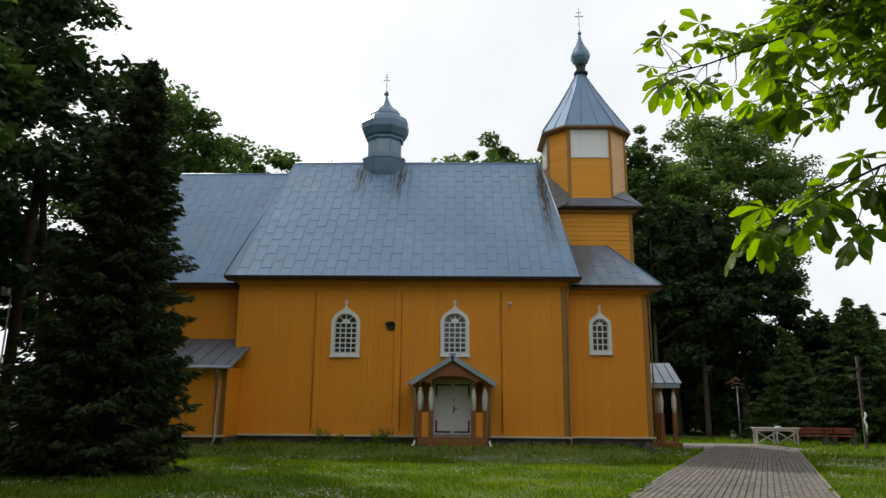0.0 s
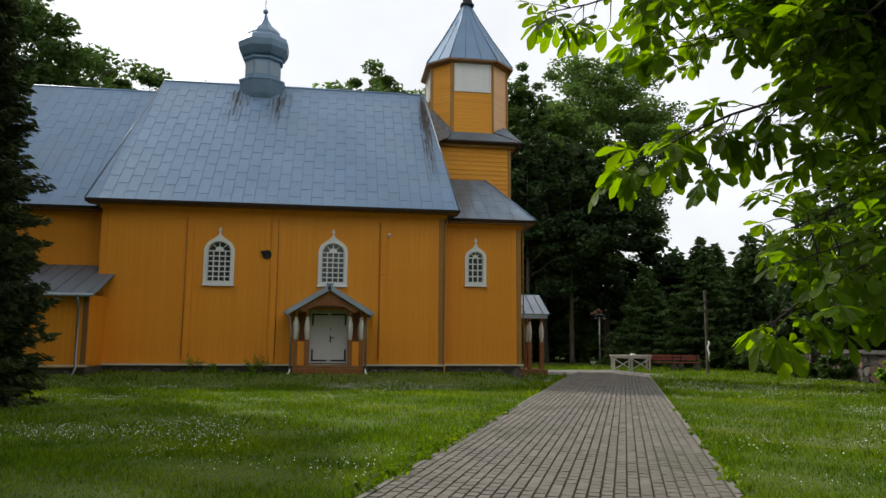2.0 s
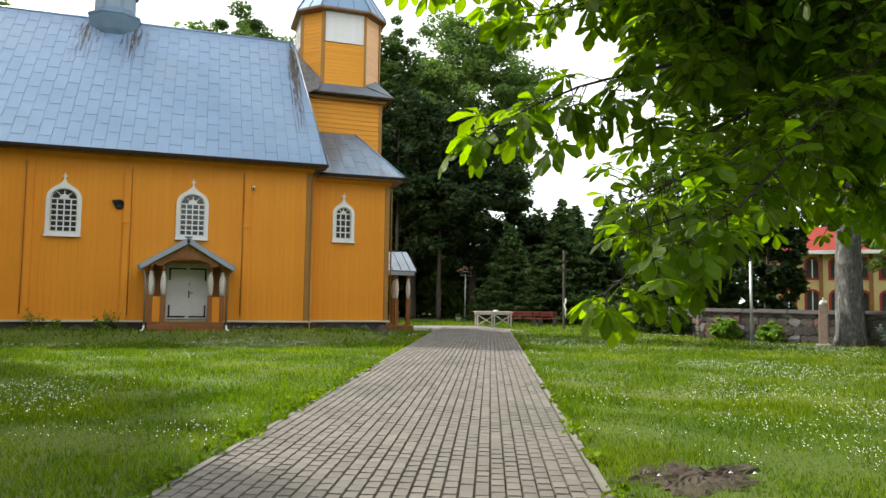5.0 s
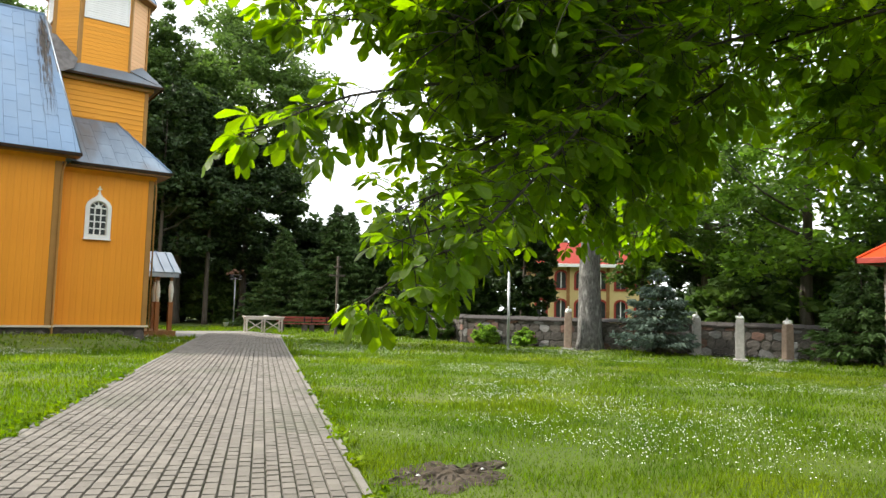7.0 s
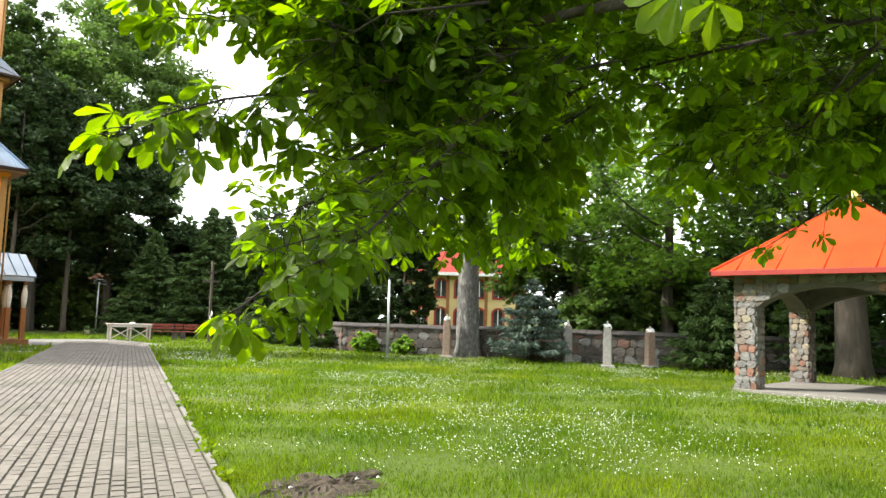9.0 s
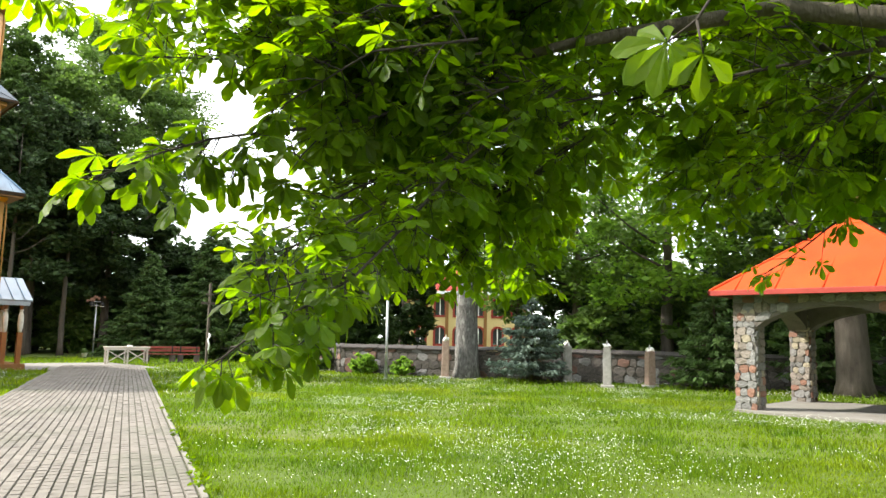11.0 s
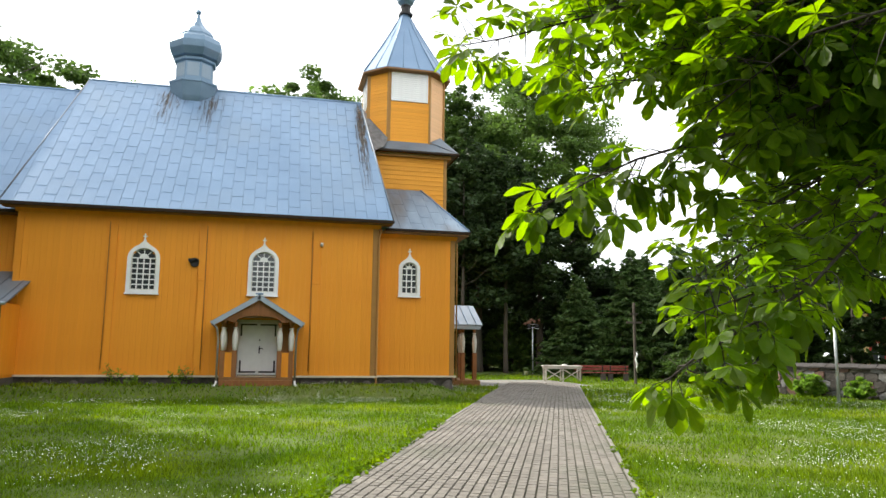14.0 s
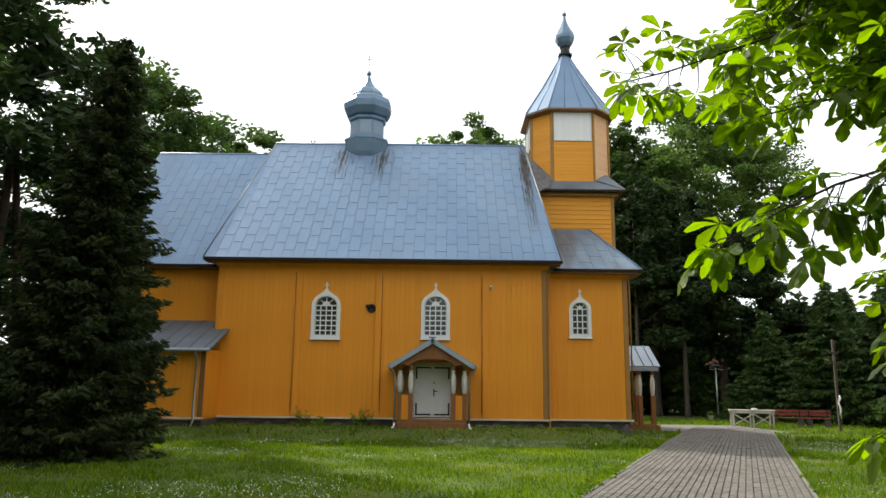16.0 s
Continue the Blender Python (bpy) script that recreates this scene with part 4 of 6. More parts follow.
def rise(x, y):
    """Height of the low grassy bank along the church wall."""
    a = np.clip(1 - np.maximum(-1.5 - y, 0) / 2.6, 0, 1) * np.clip((7.6 - x) / 1.4, 0, 1) * np.clip((x + 18) / 2, 0, 1) * np.clip((14 - y) / 2, 0, 1)
    left = np.clip(1 - np.maximum(-2.1 - y, 0) / 2.6, 0, 1) * np.clip((-7.2 - x) / 1.0, 0, 1) * np.clip((x + 18) / 2, 0, 1) * np.clip((14 - y) / 2, 0, 1)
    a = np.maximum(a, left)
    return 0.30 * a * a * (3 - 2 * a)


gx = np.concatenate([[-400, -60], np.arange(-20, 10.01, 0.5), [60, 400]])
gy = np.concatenate([[-400, -60], np.arange(-6, 16.01, 0.5), [60, 400]])
gv = [(float(p), float(q), float(rise(p, q))) for q in gy for p in gx]
gn = len(gx)
gf = [(j * gn + i, j * gn + i + 1, (j + 1) * gn + i + 1, (j + 1) * gn + i) for j in range(len(gy) - 1) for i in range(gn - 1)]
ground = tagged(piece("ground", mesh_from("ground", gv, gf, GROUND)), "flat green lawn with daisies", "lawn", kind="structure")

base = [PO + PN * -0.02 + PD * -16, PO + PN * (PW + 0.02) + PD * -16, PO + PN * (PW + 0.02) + PD * 30, PO + PN * -0.02 + PD * 30]
path = tagged(piece("pavement", mesh_from("pavement", [tuple(p + Vector((0, 0, 0.006))) for p in base], [(0, 1, 2, 3)], JOINT)), "grey concrete block path with mossy joints across the lawn", "path", kind="structure")
apron = tagged(part("pavement_2", box((7.8, 4.3, -0.1), (15.6, 10.5, 0.014)), CONCRETE), "pale paved yard by the church end", "paving", kind="structure")


# ---- trees ----
def leaf_quads(centres, size, droop=0.0, flat=0.35):
    """Pointed leaf faces with random turn round the centres."""
    n = len(centres)
    d = np.random.normal(size=(n, 3))
    d[:, 2] = d[:, 2] * flat - droop
    d /= np.linalg.norm(d, axis=1)[:, None]
    r = np.random.normal(size=(n, 3))
    s = np.cross(d, r)
    s /= np.linalg.norm(s, axis=1)[:, None] + 1e-9
    k = (np.random.uniform(0.6, 1.25, n) * size)[:, None]
    return np.stack([centres - d * k, centres + s * k * 0.55, centres + d * k, centres - s * k * 0.55], 1)


def broadleaf(name, x, y, h, r, z0, n, size, mat, trunk_r, label, seed, group="", bark=None, clumps=130, lean=0.0, wide=1.0, puff=1.0):
    rng = np.random.RandomState(seed)
    np.random.seed(seed)
    t = empty(name, label, "tree", (x, y, 0), group)
    bm = bmesh.new()
    top = Vector((lean, 0, h * 0.86))
    pts = [Vector((0, 0, -0.2)), Vector((lean * 0.1, 0.05, h * 0.15)), Vector((lean * 0.4, -0.1, h * 0.45)), top]
    add_tube(bm, [pts[0], Vector((0, 0, 0.5)), *pts[1:]], [trunk_r * 1.45, trunk_r * 1.08, trunk_r * 0.95, trunk_r * 0.6, trunk_r * 0.1], 12)
    for k in range(14):
        a, f = rng.uniform(0, math.tau), rng.uniform(0.25, 0.8)
        b = pts[1].lerp(pts[3], f)
        e = b + Vector((math.cos(a) * r * 0.75, math.sin(a) * r * 0.75, rng.uniform(0.15, 0.5) * r))
        part("limb", tube([b, b.lerp(e, 0.5) + Vector((0, 0, -0.2)), e], [trunk_r * 0.35 * (1.1 - f), trunk_r * 0.2 * (1.1 - f), 0.02], 6), bark or BARK, t)
    part("trunk", bm, bark or BARK, t)
    cz, rz = (z0 + h) / 2, (h - z0) / 2
    u = rng.normal(size=(clumps, 3))
    u /= np.linalg.norm(u, axis=1)[:, None]
    rad = rng.uniform(0.25, 1.0, clumps) ** 0.5 * rng.uniform(0.9, 1.12, clumps)
    prof = 1.0 - 0.35 * np.clip(u[:, 2], 0, 1)
    c = np.stack([u[:, 0] * rad * r * prof * wide, u[:, 1] * rad * r * prof, cz + u[:, 2] * rad * rz], 1)
    c[:, 0] += lean * c[:, 2] / h
    cs = rng.uniform(0.08, 0.19, clumps) * r * puff
    idx = rng.randint(0, clumps, n)
    g = rng.normal(size=(n, 3))
    g /= np.maximum(np.linalg.norm(g, axis=1), 0.01)[:, None]
    g *= (rng.uniform(0, 1, n) ** 0.45)[:, None]
    g[:, 2] *= 0.62
    p = c[idx] + g * cs[idx][:, None] * 1.35
    crown = piece("crown", quads_mesh("crown", leaf_quads(p, size, 0.25), 4, mat), t, "uneven crown of small green leaves")
    return t


def conifer(name, x, y, h, r, n_whorl, mat, label, seed, density=26, tip_up=0.05, droop=0.35, group="", power=0.85, z0=0.3, size=0.16, skew=0.0):
    """A tapered stem with whorls of boughs, each bough clothed in needle sprays."""
    rng = np.random.RandomState(seed)
    t = empty(name, label, "conifer", (x, y, 0), group)
    bm = bmesh.new()
    add_tube(bm, [(0, 0, -0.2), (0, 0, h * 0.5), (skew, 0, h * 0.97)], [0.05 + h * 0.016, 0.03 + h * 0.008, 0.012], 8)
    quads = []
    for w in range(n_whorl):
        f = (w + rng.uniform(0, 0.8)) / n_whorl
        z = z0 + f * (h - z0)
        R = r * (1 - f) ** power * rng.uniform(0.82, 1.12) + 0.06
        nb = int(5 + 7 * (1 - f))
        a0 = rng.uniform(0, 6.3)
        for b in range(nb):
            a = a0 + b * math.tau / nb + rng.uniform(-0.25, 0.25)
            L = R * rng.uniform(0.7, 1.15)
            out = np.array([math.cos(a), math.sin(a), 0])
            side = np.array([-out[1], out[0], 0])
            m = max(4, int(density * L))
            tt = rng.uniform(0.12, 1.0, m)
            zz = z - droop * L * np.sin(tt * 1.9) * 0.6 + tip_up * L * tt
            wdt = 0.34 * L * (1 - 0.75 * tt) * rng.uniform(-1, 1, m)
            base = out[None] * (tt * L)[:, None] + side[None] * wdt[:, None] + np.stack([np.full(m, skew * f), np.zeros(m), zz + rng.normal(0, 0.05, m)], 1)
            d = out[None] * rng.uniform(0.5, 1.0, m)[:, None] + side[None] * (np.sign(wdt) * rng.uniform(0.1, 0.8, m))[:, None]
            d = d + np.array([0, 0, 1])[None] * rng.uniform(-0.75, 0.25, m)[:, None]
            d /= np.linalg.norm(d, axis=1)[:, None]
            s = np.cross(d, rng.normal(size=(m, 3)))
            s /= np.linalg.norm(s, axis=1)[:, None]
            k = (rng.uniform(0.7, 1.5, m) * size)[:, None]
            quads.append(np.stack([base - d * k * 0.6, base + s * k * 0.30, base + d * k * 1.2, base - s * k * 0.30], 1))
            if L > 0.5 and b % 2 == 0:
                add_tube(bm, [(0, 0, z), tuple(out * L * 0.85 + np.array([0, 0, z - droop * L * 0.5]))], [0.02 + 0.008 * L, 0.006], 4)
    part("trunk", bm, BARK, t)
    piece("needle_foliage", quads_mesh("needle_foliage", np.concatenate(quads), 4, mat), t, "layered drooping boughs of dense needles")
    return t


conifer("conifer", -8.6, -10.3, 10.6, 2.25, 84, NEEDLE, "tall dark green conifer beside the church", 5, density=100, droop=0.25, tip_up=0.12, power=0.62, z0=0.12, size=0.095, skew=0.55)

# the first four behind the conifer wear the shade-darkened leaf colour
broadleaf("tree", -23.5, 5.5, 27.5, 7.0, 5, 9500, 0.18, LEAF_SHADE, 0.45, "tall leafy tree with a loose crown behind the conifer", 11, "trees round the churchyard")
broadleaf("tree", -27, 3.0, 31, 7.5, 4, 9500, 0.19, LEAF_SHADE, 0.45, "tall leafy tree with a loose crown behind the conifer", 12, "trees round the churchyard")
broadleaf("tree", -15.2, -6.6, 18, 5.0, 2.5, 24000, 0.2, LEAF_SHADE, 0.35, "leafy tree that shades the lawn by the conifer", 19, "trees round the churchyard")
broadleaf("tree", -25.0, -1.5, 15, 5.6, 0.5, 24000, 0.26, LEAF_SHADE, 0.3, "dark leafy tree low behind the conifer", 31, "trees round the churchyard")
# next two stand out of view, added to darken the near lawn
broadleaf("tree", -14.5, -21.5, 19, 5.2, 4.5, 15000, 0.25, LEAF, 0.4, "unseen broad tree added to shade the lawn", 32, "trees round the churchyard")
broadleaf("tree", -10.5, -32, 19, 6.2, 4.5, 15000, 0.28, LEAF, 0.4, "unseen broad tree added to shade the lawn", 33, "trees round the churchyard")
broadleaf("tree", -17.5, 16, 21.5, 6.6, 3, 40000, 0.2, LEAF_MID, 0.4, "broad green tree behind the church", 13, "trees round the churchyard")
broadleaf("tree", -20, 34, 24.4, 9.5, 6, 43000, 0.23, LEAF_MID, 0.4, "broad green tree behind the church", 14, "trees round the churchyard")
broadleaf("tree", -10.5, 35, 22.2, 9, 6, 36000, 0.23, LEAF_MID, 0.4, "broad green tree behind the church", 15, "trees round the churchyard")
broadleaf("tree", -16.3, 35, 24.0, 6.5, 6, 28000, 0.23, LEAF_MID, 0.4, "broad green tree behind the church", 20, "trees round the churchyard")
broadleaf("tree", 3.2, 36, 26.9, 6, 8, 34000, 0.20, LEAF_MID, 0.4, "broad green tree behind the church", 16, "trees round the churchyard")
broadleaf("tree", 8.6, 37, 25.9, 5.5, 8, 30000, 0.20, LEAF, 0.4, "broad green tree behind the church", 17, "trees round the churchyard")
broadleaf("tree", -2.5, 38, 24.6, 8, 6, 14000, 0.32, LEAF, 0.4, "broad green tree behind the church", 18, "trees round the churchyard")
broadleaf("tree", 20.8, 28, 26.5, 6.6, 7, 70000, 0.17, LEAF, 0.42, "tall green tree beyond the church yard", 21, "trees round the churchyard", lean=1.2, clumps=300, puff=0.95)
broadleaf("tree", 14.6, 30, 24.5, 4.8, 6, 46000, 0.17, LEAF_MID, 0.36, "tall dark tree beyond the church yard", 22, "trees round the churchyard", clumps=300, puff=0.8)
# yard-edge trees: their shade is put into the leaf colour
broadleaf("tree", 15.8, 25, 14.5, 5.5, 3.6, 40000, 0.19, LEAF_SHADE, 0.3, "tree at the yard edge with shade put into its leaf colour", 23, "trees round the churchyard")
broadleaf("tree", 20.3, 24, 14.0, 4.6, 3.6, 40000, 0.19, LEAF_SHADE, 0.3, "tree at the yard edge with shade put into its leaf colour", 24, "trees round the churchyard")
broadleaf("tree", 28, 27, 8.0, 4.5, 0.8, 16000, 0.28, LEAF_SHADE, 0.3, "tree at the yard edge with shade put into its leaf colour", 25, "trees round the churchyard")
for i, (x, y, h, r) in enumerate(((23.2, 15.4, 8.4, 2.9), (26.0, 14.4, 8.3, 3.1), (21.2, 19.3, 6.8, 2.9), (28.9, 14.0, 7.6, 3.0), (26.5, 19.5, 8.6, 3.2), (31.2, 11.0, 7.0, 2.9))):
    conifer("spruce", x, y, h, r, 46, NEEDLE_G, "green spruce beyond the yard bench", 40 + i, density=48, group="spruces by the yard", size=0.17, power=0.72, droop=0.45, skew=0.25)
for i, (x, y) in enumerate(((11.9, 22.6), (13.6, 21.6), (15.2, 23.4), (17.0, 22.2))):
    broadleaf("tree", x, y, 17.0, 2.6, 7.0, 9000, 0.18, LEAF_SHADE, 0.17, "slim bare-trunked tree in the shade of the yard edge", 140 + i, "trees round the churchyard", BARK)
broadleaf("linden", 22.85, -7.75, 19, 6.5, 6.2, 28000, 0.16, LEAF, 0.47, "grey-trunked tall linden at the stone wall", 51, "trees round the churchyard", BARK_GREY)
for i, (x, y, h, r, z0, m) in enumerate(((30, 10.5, 13, 3.6, 1.2, LEAF), (35, -5, 12, 5, 3.5, LEAF), (33, -11.5, 15, 5.2, 2.0, LEAF_LIGHT), (36, -17, 14, 5, 1.5, LEAF), (34, -24, 15, 5.5, 1.5, LEAF), (44, -14, 19, 7, 3, LEAF), (44, -26, 18, 7, 2, LEAF), (48, 2, 19, 7, 4, LEAF), (40, -34, 16, 6, 2, LEAF))):
    broadleaf("tree", x, y, h, r, z0, 10500, 0.18, m, 0.3, "leafy green tree beyond the stone wall", 60 + i, "trees beyond the wall")
# most of these bushes also wear the shade-darkened leaves
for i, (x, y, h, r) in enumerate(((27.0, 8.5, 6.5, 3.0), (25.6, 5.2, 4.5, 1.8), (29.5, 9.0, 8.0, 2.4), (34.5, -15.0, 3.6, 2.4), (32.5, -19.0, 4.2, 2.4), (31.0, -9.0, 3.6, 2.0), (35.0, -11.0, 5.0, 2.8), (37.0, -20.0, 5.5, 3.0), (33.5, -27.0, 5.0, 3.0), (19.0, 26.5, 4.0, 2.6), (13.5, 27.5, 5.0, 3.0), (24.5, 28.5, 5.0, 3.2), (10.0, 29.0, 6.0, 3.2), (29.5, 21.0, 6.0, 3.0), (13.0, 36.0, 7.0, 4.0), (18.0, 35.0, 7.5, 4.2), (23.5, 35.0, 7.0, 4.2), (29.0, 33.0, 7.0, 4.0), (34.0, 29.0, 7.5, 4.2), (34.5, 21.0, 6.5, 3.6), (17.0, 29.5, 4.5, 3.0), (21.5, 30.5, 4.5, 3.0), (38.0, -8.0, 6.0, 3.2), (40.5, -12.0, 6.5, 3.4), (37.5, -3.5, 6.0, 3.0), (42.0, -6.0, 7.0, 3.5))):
    broadleaf("shrub", x, y, h, r, 0.1, 7000, 0.22, LEAF_SHADE if i < 4 or i > 9 else LEAF, 0.1, "dense leafy bush beyond the yard", 90 + i, "bushes round the yard", clumps=110)
broadleaf("tree", 28.94, 2.87, 9.0, 2.1, 0.4, 16000, 0.15, LEAF_SHADE, 0.14, "slim dark tree beside the yellow house", 72, "trees beyond the wall", clumps=230)
broadleaf("tree", 32.66, -2.61, 9.5, 2.4, 2.4, 9000, 0.16, LEAF, 0.16, "small tree in front of the yellow house", 73, "trees beyond the wall", clumps=230)
for i, (x, y, h, r) in enumerate(((23.3, 12.6, 1.9, 1.1), (22.7, 9.6, 1.5, 1.0), (22.2, 7.2, 2.1, 1.2), (21.7, 4.6, 1.3, 0.9), (21.2, 2.2, 1.7, 1.0), (20.6, -0.6, 1.2, 0.8), (20.9, -3.4, 0.9, 0.6), (21.6, -5.2, 0.75, 0.5))):
    broadleaf("shrub", x, y, h, r, 0.02, 3200, 0.10, LEAF_MID if i < 6 else LEAF_LIGHT, 0.04, "low leafy bush along the churchyard wall", 130 + i, "bushes along the wall", clumps=60)
broadleaf("old_tree", 27.6, -20.9, 17, 6, 7, 16000, 0.24, LEAF, 0.52, "old tree with thick rough grey trunk behind the pavilion", 71, "trees round the churchyard", BARK)
conifer("blue_spruce", 23.3, -10.75, 3.3, 1.8, 11, NEEDLE_B, "young blue spruce in front of the stone wall", 81, density=95, droop=0.3, tip_up=0.18, size=0.10, power=0.8, z0=0.4)
conifer("spruce", 25.9, -16.9, 3.5, 1.7, 15, NEEDLE_G, "young green spruce beside the pavilion", 82, density=55, droop=0.2, tip_up=0.15, size=0.13, power=0.7)
conifer("spruce", 29.5, -19.6, 6.0, 2.2, 18, NEEDLE_G, "green spruce beside the pavilion", 83, density=40, size=0.16)


def far_woods():
    """A belt of distant trees round the place, one mass."""
    rng = np.random.RandomState(7)
    cs, rs = [], []
    for k in range(300):
        a = rng.uniform(-math.pi, math.pi)
        R = rng.uniform(68, 95)
        x, y = math.sin(a) * R, math.cos(a) * R - 12
        h = rng.uniform(9, 15)
        for j in range(9):
            cs.append((x + rng.normal(0, 2.2), y + rng.normal(0, 2.2), rng.uniform(0.04, 1.0) * h))
            rs.append(rng.uniform(1.6, 2.6))
    cs, rs = np.array(cs), np.array(rs)
    n = 90000
    i = rng.randint(0, len(cs), n)
    g = rng.normal(size=(n, 3))
    g /= np.linalg.norm(g, axis=1)[:, None]
    np.random.seed(3)
    p = cs[i] + g * rs[i][:, None] * (rng.uniform(0, 1, n) ** 0.4)[:, None]
    tagged(piece("far_woods", quads_mesh("far_woods", leaf_quads(p, 0.62), 4, LEAF_SHADE)), "belt of dark distant woodland", "woods", kind="stuff")


# two unseen trees, added to block sky light from the pavilion and wall
broadleaf("tree", 27.5, -30, 18, 6.5, 2.0, 16000, 0.25, LEAF_MID, 0.4, "leafy green tree beyond the stone wall", 76, "trees beyond the wall")
broadleaf("tree", 20.5, -35, 17, 6.5, 2.0, 16000, 0.25, LEAF_MID, 0.4, "leafy green tree beyond the stone wall", 77, "trees beyond the wall")
# two more out of view at left, added for shade on the lawn
broadleaf("tree", -12.6, -16.4, 15, 3.9, 3.0, 20000, 0.2, LEAF_MID, 0.35, "unseen broad tree added to shade the lawn", 35, "trees round the churchyard")
broadleaf("tree", -19, -14, 20, 5.5, 2.0, 18000, 0.25, LEAF_MID, 0.4, "unseen broad tree added to shade the lawn", 34, "trees round the churchyard")


far_woods()

# ---- the horse chestnut over the path ----
chestnut = empty("horse_chestnut", "horse chestnut tree with broad spreading fresh green leaves over the path", "tree", (5.9, -29.3, 0))
CO = Vector((5.9, -29.3, 0))
bm = bmesh.new()
add_tube(bm, [Vector((0, 0, -0.2)), Vector((0, 0, 0.4)), Vector((0.05, 0.1, 2.0)), Vector((-0.1, 0.2, 3.4)), Vector((0.1, 0.0, 6.5)), Vector((0, 0, 10))], [0.52, 0.40, 0.34, 0.31, 0.2, 0.04], 14)
add_tube(bm, [Vector((5.85, -29.15, 2.4)) - CO, Vector((5.3, -28.0, 3.25)) - CO, Vector((4.7, -26.6, 3.62)) - CO, Vector((4.1, -25.6, 3.5)) - CO, Vector((3.65, -25.1, 3.31)) - CO], [0.17, 0.085, 0.055, 0.035, 0.02], 10)
add_tube(bm, [Vector((5.9, -29.2, 2.9)) - CO, Vector((6.0, -27.9, 3.6)) - CO, Vector((6.2, -26.4, 3.9)) - CO], [0.14, 0.07, 0.03], 10)
part("trunk", bm, BARK, chestnut)


def leaflets(verts, faces, at, axis, up, size, rng):
    """One palmate leaf: five to seven blunt leaflets spread flat like a fan round the stalk's end."""
    axis = axis.normalized()
    side = axis.cross(up).normalized()
    nrm = side.cross(axis).normalized()
    n = rng.choice((5, 5, 6, 7))
    for k in range(n):
        f = k / (n - 1) - 0.5
        a = f * radians(250) + rng.uniform(-0.12, 0.12)
        d = (axis * math.cos(a) + side * math.sin(a)).normalized()
        d = (d - nrm * rng.uniform(0.0, 0.35) + Vector((0, 0, -0.12))).normalized()
        L = size * (1 - 0.55 * (2 * abs(f)) ** 1.6) * rng.uniform(0.88, 1.12)
        w = d.cross(nrm + Vector((rng.uniform(-0.3, 0.3), rng.uniform(-0.3, 0.3), 0))).normalized()
        fold = w.cross(d).normalized() * L * 0.045
        i = len(verts)
        wd = L * 0.205
        bend = Vector((0, 0, -L * 0.11))
        verts += [tuple(at + d * L * 0.03), tuple(at + d * L * 0.38 + w * wd * 0.62 + fold), tuple(at + d * L * 0.70 + w * wd * 1.18 + fold + bend * 0.4), tuple(at + d * L + bend),
                  tuple(at + d * L * 0.70 - w * wd * 1.18 + fold + bend * 0.4), tuple(at + d * L * 0.38 - w * wd * 0.62 + fold), tuple(at + d * L * 0.38), tuple(at + d * L * 0.70 + bend * 0.4),
                  tuple(at + d * L * 0.90 + w * wd * 0.72 + bend * 0.8), tuple(at + d * L * 0.90 - w * wd * 0.72 + bend * 0.8)]
        faces += [(i, i + 1, i + 6), (i, i + 6, i + 5), (i + 1, i + 2, i + 7, i + 6), (i + 6, i + 7, i + 4, i + 5), (i + 2, i + 8, i + 3, i + 7), (i + 7, i + 3, i + 9, i + 4)]


def bough(pts, r0, rng, leaf=0.12, twig=0.2, every=0.11, per=2):
    """A branch with side twigs and palmate leaves, and a tuft of leaves at its tip."""
    pts = [Vector(p) - CO for p in pts]
    bm = bmesh.new()
    n = len(pts)
    add_tube(bm, pts, [r0 * (1 - 0.8 * i / (n - 1)) + 0.002 for i in range(n)], 7)
    verts, faces = [], []
    stalks = bmesh.new()

    def leaf_at(e, out, spread):
        ax = (out + Vector((rng.gauss(0, spread), rng.gauss(0, spread), rng.gauss(-0.12, 0.22)))).normalized()
        st = e + ax * rng.uniform(0.05, 0.13)
        add_tube(stalks, [e, st], [0.0025, 0.002], 4, False)
        leaflets(verts, faces, st, ax, Vector((rng.gauss(0, 0.3), rng.gauss(0, 0.3), 1)), leaf * rng.uniform(0.72, 1.15), rng)

    total = sum((b - a).length for a, b in zip(pts, pts[1:]))
    s = 0.5 * every
    while s <= total:
        q = s
        for a, b in zip(pts, pts[1:]):
            L = (b - a).length
            if q <= L or b is pts[-1]:
                p, d = a.lerp(b, min(1, q / L)), (b - a).normalized()
                break
            q -= L
        for _ in range(per):
            out = Vector((rng.gauss(0, 1), rng.gauss(0, 1), rng.gauss(0.05, 0.6)))
            out = (out - d * out.dot(d) * 0.6 + d * 0.6).normalized()
            e = p + out * twig * rng.uniform(0.3, 1.1)
            add_tube(stalks, [p, p.lerp(e, 0.6) + Vector((0, 0, 0.015)), e], [0.004, 0.0032, 0.0022], 4, False)
            for _ in range(rng.choice((1, 2, 2))):
                leaf_at(e, out, 0.6)
        s += every
    for _ in range(4):
        leaf_at(pts[-1], (pts[-1] - pts[-2]).normalized(), 0.75)
    br = part("branch", bm, TWIG, chestnut, "thin dark branch")
    tagged(part("twig", stalks, TWIG, br), kind="stuff")
    tagged(piece("leaf_foliage", mesh_from("leaf_foliage", verts, faces, CHESTNUT), br, "fresh green seven-fingered leaves"), kind="stuff")


rng = random.Random(4)
